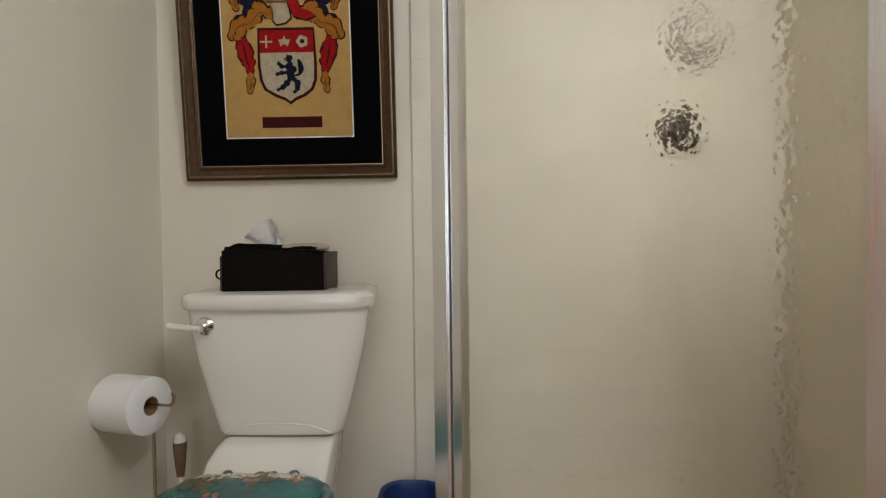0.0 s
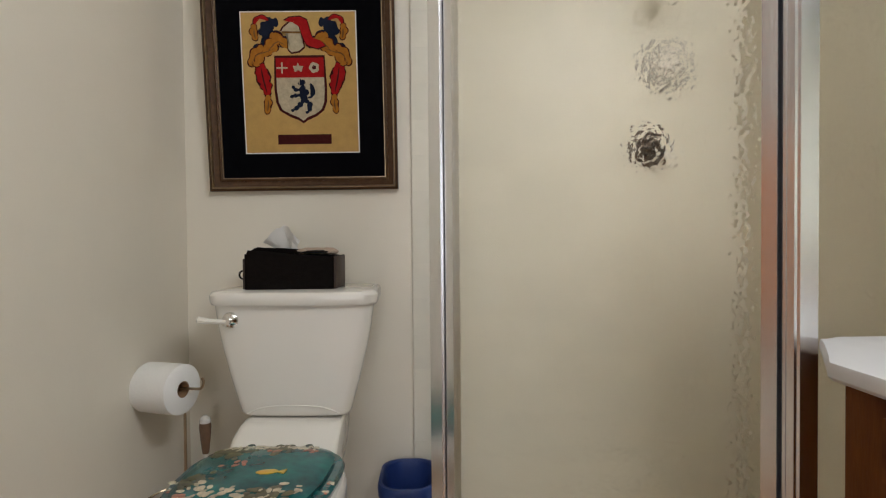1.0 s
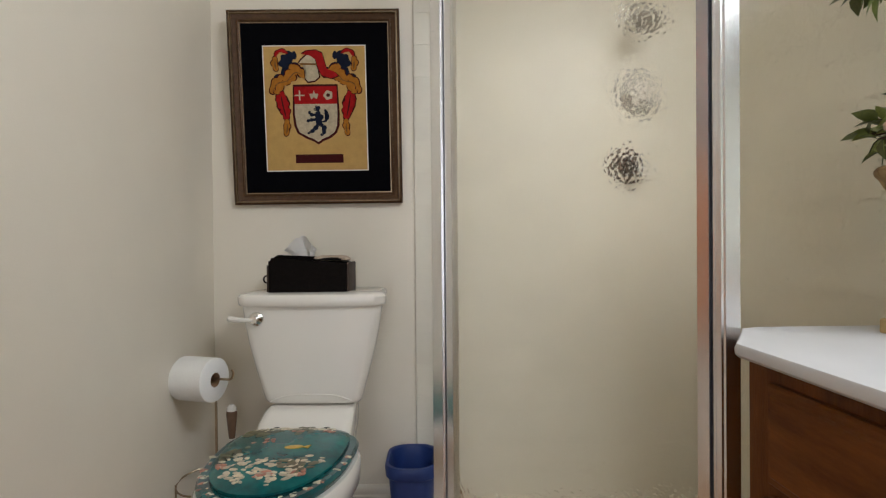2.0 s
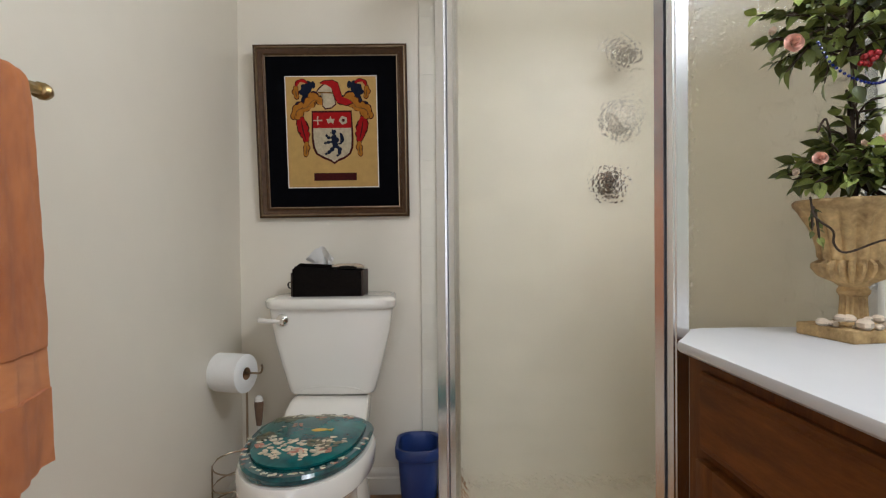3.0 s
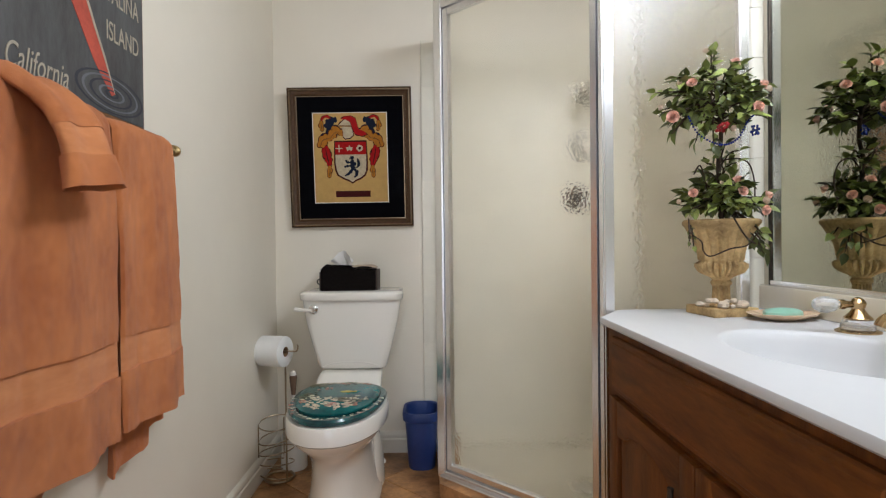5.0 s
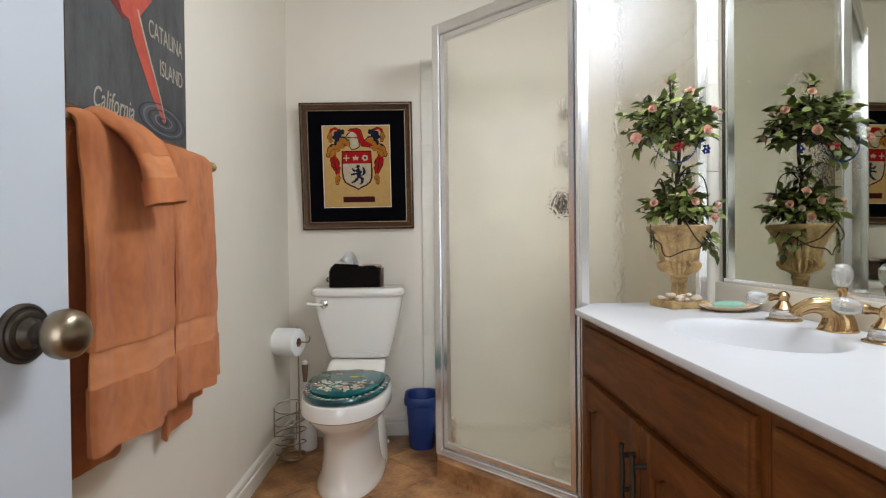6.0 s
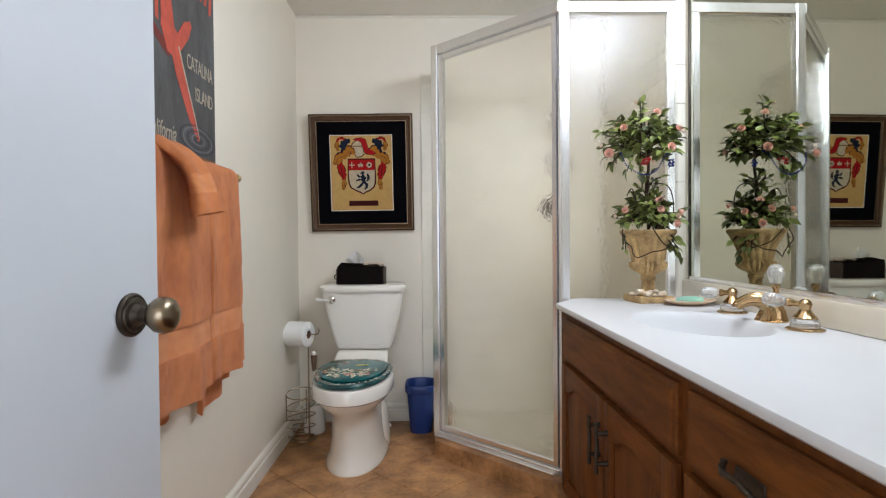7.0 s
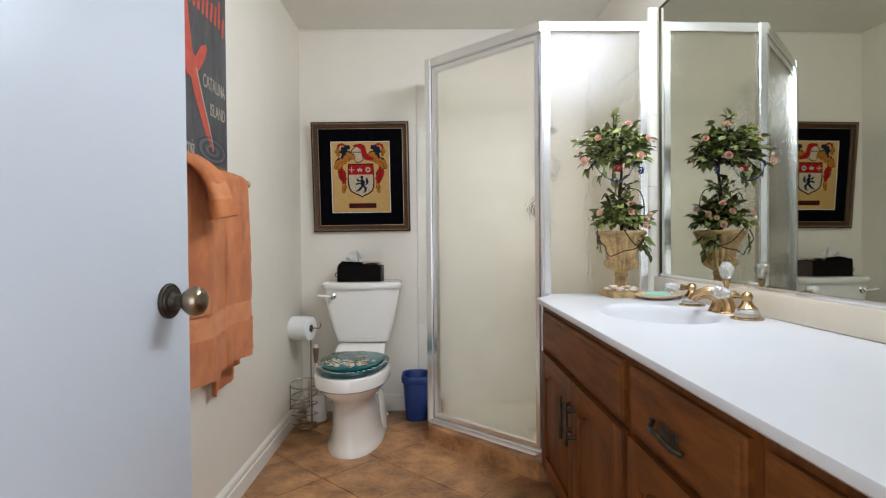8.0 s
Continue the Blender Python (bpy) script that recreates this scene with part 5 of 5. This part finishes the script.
for rx, mat in ((0.13, RINGP), (0.108, RINGL), (0.082, RINGP), (0.05, RINGL), (0.026, RINGP)):
    bm = B()
    ring = [[Vector((BT + 0.0026 + 0.0002 * k, BW / 2 - 0.142 + (rx - 0.009 * k) * math.cos(a), 0.054 + 0.34 * (rx - 0.009 * k) * math.sin(a))) for a in [math.tau * i / 40 for i in range(40)]] for k in (0, 1)]
    part("ripple", loft(bm, ring, False, False), mat, PR, smooth=False)
printed("streak", [(-0.142, 0.05), (-0.130, 0.056), (-0.165, 0.13), (-0.20, 0.19), (-0.233, 0.25), (-0.262, 0.305), (-0.285, 0.31), (-0.315, 0.285), (-0.285, 0.22), (-0.235, 0.15), (-0.205, 0.11), (-0.170, 0.075)], REDP)
printed("streak_light", [(-0.134, 0.06), (-0.130, 0.056), (-0.165, 0.13), (-0.20, 0.19), (-0.233, 0.25), (-0.262, 0.305), (-0.272, 0.305), (-0.242, 0.25), (-0.206, 0.185), (-0.170, 0.125)], CREAMP, 0.0016)
printed("streak_top", [(-0.335, 0.27), (-0.285, 0.262), (-0.25, 0.30), (-0.20, 0.352), (-0.178, 0.395), (-0.19, 0.408), (-0.228, 0.392), (-0.272, 0.34), (-0.292, 0.35), (-0.31, 0.42), (-0.33, 0.52), (-0.365, 0.52), (-0.37, 0.33)], REDP, 0.0013)
for u in (-0.40, -0.44, -0.48):
    printed("stripe", [(u, 0.31 + (-0.335 - u) * 0.45), (u + 0.016, 0.305 + (-0.335 - u) * 0.45), (u + 0.016, 0.46), (u, 0.46)], CREAMP if u < -0.41 else REDP, 0.0011)
printed("platform", [(-0.50, 0.33), (-0.33, 0.255), (-0.305, 0.275), (-0.50, 0.365)], REDD, 0.0008)
lettering("CATALINA", -0.026, 0.262, 0.064, CREAMP, squeeze=0.615)
lettering("ISLAND", -0.027, 0.175, 0.062, CREAMP, squeeze=0.64)
lettering("California", -0.292, 0.021, 0.068, CREAMP, 0.3, 0.62)
for i in range(10):
    u, h = -0.028 - 0.034 * i, 0.070 + 0.032 * (i % 3 == 1)
    v = 0.505 - 0.018 * (i == 0)
    printed("lettering_bar", [(u - 0.021, v), (u - 0.004, v), (u + 0.006, v + h), (u - 0.011, v + h)], REDP)

# ---- towel bar and towels ----
BAR = thing("towel_bar", 0.0, -1.545, 1.24, "twisted brass towel bar with pointed finials", "towel bar")
bm = B()
rope = [(0.074, -0.372 + 0.744 * k / 150, 0) for k in range(151)]
rings = []
for k, p in enumerate(rope):
    rings.append([Vector((p[0] + 0.0095 * (1 + 0.16 * math.cos(3 * (a + k * 0.16))) * math.cos(a), p[1], 0.0095 * (1 + 0.16 * math.cos(3 * (a + k * 0.16))) * math.sin(a))) for a in [math.tau * i / 15 for i in range(15)]])
part("rod", loft(bm, rings), OLDBRASS, BAR)
for s in (-1, 1):
    m = pose(0.074, s * 0.368, 0, -90 * s)
    part("finial", lathe(B(), [(0.010, 0), (0.014, 0.003), (0.010, 0.008), (0.015, 0.014), (0.014, 0.022), (0.008, 0.032), (0.002, 0.038)], 16, m=m), OLDBRASS, BAR)
    part("bracket", tube(B(), [(0.0, s * 0.335, 0), (0.074, s * 0.335, 0)], [0.018, 0.008], 12), OLDBRASS, BAR)


def towel_layer(name, parent, label, y0, y1, x_of, z0, z1, thick, mat, seed, flare=0.0, fold=0.017, folds=1.6, rows=26, cols=56, slant=0.0, pivot=0.5):
    """A hanging slab of terry between heights z0 and z1, its folds deepening downwards."""
    bm = B()
    grid = []
    for side in (0, 1):
        for j in range(rows + 1):
            t = j / rows
            for i in range(cols + 1):
                u = i / cols
                z = z1 + (z0 + slant * u - z1) * t
                y = y0 + (y1 - y0) * u + flare * (u - pivot) * (1 - (z - 0.5) / 0.75)
                w = fold * (0.35 + 0.9 * (1.25 - z)) * math.sin(u * folds * math.tau + seed) + 0.012 * noise.noise((u * 4, z * 4, seed)) + 0.005 * noise.noise((u * 9, z * 2.2, seed + 5)) + 0.003 * noise.noise((u * 22, z * 20, seed))
                round_ = thick * 0.5 * (1 - abs(2 * u - 1) ** 6) ** 0.5
                x = x_of(z) + w + (round_ if side == 0 else -round_)
                sag = 0.004 * noise.noise((u * 6, seed, 2)) if j in (0, rows) else 0
                grid.append(bm.verts.new((x, y, z + sag)))
    n = cols + 1
    off = (rows + 1) * n
    for j in range(rows):
        for i in range(cols):
            a = j * n + i
            bm.faces.new((grid[a], grid[a + 1], grid[a + n + 1], grid[a + n]))
            bm.faces.new((grid[off + a], grid[off + a + n], grid[off + a + n + 1], grid[off + a + 1]))
    for i in range(cols):
        bm.faces.new((grid[i], grid[off + i], grid[off + i + 1], grid[i + 1]))
        a = rows * n + i
        bm.faces.new((grid[a], grid[a + 1], grid[off + a + 1], grid[off + a]))
    for j in range(rows):
        a, b = j * n, j * n + cols
        bm.faces.new((grid[a], grid[a + n], grid[off + a + n], grid[off + a]))
        bm.faces.new((grid[b], grid[off + b], grid[off + b + n], grid[b + n]))
    bmesh.ops.remove_doubles(bm, verts=bm.verts, dist=0.0002)
    return part(name, bm, mat, parent, label)


def sheet(name, parent, line, i0, i1, across, wave, thick, mat, label="", cols=52):
    """A stretch of terry along a line of (x, z, normal x, normal z), spread over y, with soft rolled edges."""
    bm = B()
    rows_ = []
    for i in range(i0, i1 + 1):
        x, z, nx, nz = line[i]
        front, rear = [], []
        for k in range(cols + 1):
            u = k / cols
            w = wave(u, i)
            e = thick * 0.5 * max(0.0, 1 - abs(2 * u - 1) ** 8) ** 0.5
            y = across(u, i)
            front.append(Vector((x + nx * (w + e), y, z + nz * (w + e))))
            rear.append(Vector((x + nx * (w - e), y, z + nz * (w - e))))
        rows_.append(front + rear[::-1][1:-1])
    loft(bm, rows_)
    return part(name, bm, mat, parent, label)


def bath_towel(y0, y1, bottom, band0, band1, back, seed, label, by0=None, by1=None, r=0.026, thick=0.026, flare=0.03, front=0.0, slant=0.09, pivot=0.5):
    t = thing("bath_towel", 0, 0, 0, label, "towel", "towels on the bar")
    bx = lambda z: max(0.03, 0.074 - r - 0.02 * (1.24 - z))
    line = []
    n = 44
    for i in range(n):
        z = bottom + (1.227 - bottom) * i / n
        out = front * min(1.0, (1.227 - z) / 0.15)
        line.append((0.074 + r + out + 0.012 * max(0.0, 1.2 - z), z, 1.0, 0.0))
    for i in range(15):
        a = math.pi * i / 14
        line.append((0.074 + r * math.cos(a), 1.227 + r * math.sin(a), math.cos(a), math.sin(a)))
    last = len(line) - 1

    def across(u, i):
        z = line[i][1]
        return y0 + (y1 - y0) * u + (flare * (u - pivot) * (1 - (z - 0.5) / 0.75) if i < n else 0)

    def wave(u, i):
        z = line[i][1]
        k = max(0.0, min(1.0, (1.227 - z) / 0.22)) if i < n else 0.0
        w = 0.012 * (0.4 + 0.9 * (1.25 - z)) * math.sin(u * 1.6 * math.tau + seed) + 0.010 * noise.noise((u * 4, z * 3, seed)) + 0.005 * noise.noise((u * 9, z * 2.2, seed + 5))
        return w * k + 0.0028 * noise.noise((u * 20, z * 22 + i * 0.02, seed))

    b0 = min(range(n), key=lambda i: abs(line[i][1] - band0))
    b1 = min(range(n), key=lambda i: abs(line[i][1] - band1))
    sheet("hem", t, line, 0, b0, across, wave, thick * 1.16, TOWEL)
    sheet("woven_band", t, line, b0, b1, lambda u, i: across(0.006 + 0.988 * u, i), wave, thick * 0.66, TOWELB, "flat woven band")
    sheet("front_drop", t, line, b1, last, across, wave, thick, TOWEL)
    towel_layer("back_drop", t, "", y0 - 0.01 if by0 is None else by0, y1 - 0.02 if by1 is None else by1, bx, back, 1.229, thick * 0.8, TOWEL, seed + 1, flare, slant=slant)
    return t


bath_towel(-1.825, -1.492, 0.608, 0.737, 0.802, 0.54, 2.6, "large peach terry bath towel folded over the bar", by0=-1.785, by1=-1.50, r=0.024, front=0.006, flare=0.0, thick=0.032, slant=0.03, pivot=0.0)
bath_towel(-1.474, -1.225, 0.612, 0.738, 0.806, 0.485, 2.2, "peach terry bath towel hanging beside another", by0=-1.37, by1=-1.225, r=0.021, thick=0.027, flare=0.055, slant=0.075, pivot=0.0)
HT = thing("hand_towel", 0, 0, 0, "small peach hand towel draped over the bath towel", "towel", "towels on the bar")
drape = smooth_path([(0.046, -1.715, 1.15), (0.050, -1.715, 1.215), (0.080, -1.71, 1.257), (0.116, -1.70, 1.243), (0.148, -1.692, 1.212), (0.168, -1.688, 1.175), (0.181, -1.684, 1.13), (0.190, -1.680, 1.09)], 5)


def sleeve(name, i0, i1, width, depth, mat, label="", shell=0.004):
    """A stretch of the folded towel as a flattened tube of terry, open where it ends."""
    bm = B()
    outer_, inner_ = [], []
    last = len(drape) - 1
    for i in range(i0, i1 + 1):
        p = drape[i]
        d = (drape[min(i + 1, last)] - drape[max(i - 1, 0)]).normalized()
        side = Vector((0, 1, 0))
        side = (side - d * side.dot(d)).normalized()
        up = side.cross(d)
        u = i / last
        w, h = width(u) / 2, depth(u) / 2
        for store, g in ((outer_, 0.0), (inner_, shell)):
            ring = []
            for k in range(40):
                a = math.tau * k / 40
                c, q = math.cos(a), math.sin(a)
                e = 1 + 0.05 * noise.noise((c * 2, q * 2, u * 6))
                ring.append(p + side * (w - g) * e * c + up * max(0.001, h - g) * math.copysign(abs(q) ** 0.8, q) + up * 0.006 * math.sin(5 * c + 4 * u))
            store.append(ring)
    loft(bm, outer_ + inner_[::-1], False, False)
    return part(name, bm, mat, HT, label)


WIDTH = lambda u: 0.150 - 0.02 * u + 0.03 * max(0.0, u - 0.8) / 0.2
DEPTH = lambda u: 0.034 + 0.03 * max(0.0, u - 0.5)
sleeve("front_drop", 0, 24, WIDTH, DEPTH, TOWEL)
sleeve("woven_band", 24, 29, lambda u: WIDTH(u) - 0.003, lambda u: DEPTH(u) - 0.004, TOWELB, "flat woven band")
sleeve("hem", 29, 35, lambda u: WIDTH(u) + 0.004, lambda u: DEPTH(u) + 0.005, TOWEL)

# ---- floor tiles on the diagonal ----
TILE, GAP = 0.302, 0.0045


def clip(poly, axis, limit, keep_low):
    out = []
    for p, q in zip(poly, poly[1:] + poly[:1]):
        a, b = (p[axis] <= limit) == keep_low, (q[axis] <= limit) == keep_low
        if a:
            out.append(p)
        if a != b:
            t = (limit - p[axis]) / (q[axis] - p[axis])
            out.append((p[0] + (q[0] - p[0]) * t, p[1] + (q[1] - p[1]) * t))
    return out


def tile_mesh(poly):
    cx, cy = sum(p[0] for p in poly) / len(poly), sum(p[1] for p in poly) / len(poly)
    bm = B()
    rings = []
    for k, z in ((0, -0.005), (0, -0.0012), (0.002, 0.0)):
        ring = []
        for x, y in poly:
            d = Vector((x - cx, y - cy))
            d = d * (1 - k / max(d.length, 0.01))
            ring.append(Vector((d.x, d.y, z)))
        rings.append(ring)
    loft(bm, rings, False, True)
    return mesh("tile", bm, FLOORT), (cx, cy)


whole = None
R2 = math.sqrt(0.5)
for i in range(-16, 6):
    for j in range(-2, 18):
        u0, v0 = -0.145 + i * TILE + GAP / 2, 0.885 + (j - 6) * TILE + GAP / 2
        s = TILE - GAP
        poly = [((u + v) * R2, (u - v) * R2) for u, v in ((u0, v0), (u0, v0 + s), (u0 + s, v0 + s), (u0 + s, v0))]
        cut = poly
        for axis, limit, low in ((0, XF + 0.07, True), (0, 0.0, False), (1, 0.0, True), (1, FRONT - 0.3, False)):
            cut = clip(cut, axis, limit, low) if len(cut) > 2 else cut
        if len(cut) < 3:
            continue
        area_ = abs(sum(p[0] * q[1] - q[0] * p[1] for p, q in zip(cut, cut[1:] + cut[:1]))) / 2
        if area_ < 0.0005:
            continue
        if cut == poly:
            if whole is None:
                whole, c = tile_mesh(poly)
            c = (sum(p[0] for p in poly) / 4, sum(p[1] for p in poly) / 4)
            me = whole
        else:
            me, c = tile_mesh(cut)
        ob = new("tile", me)
        ob.parent, ob.location = FLOOR, (c[0], c[1], 0)
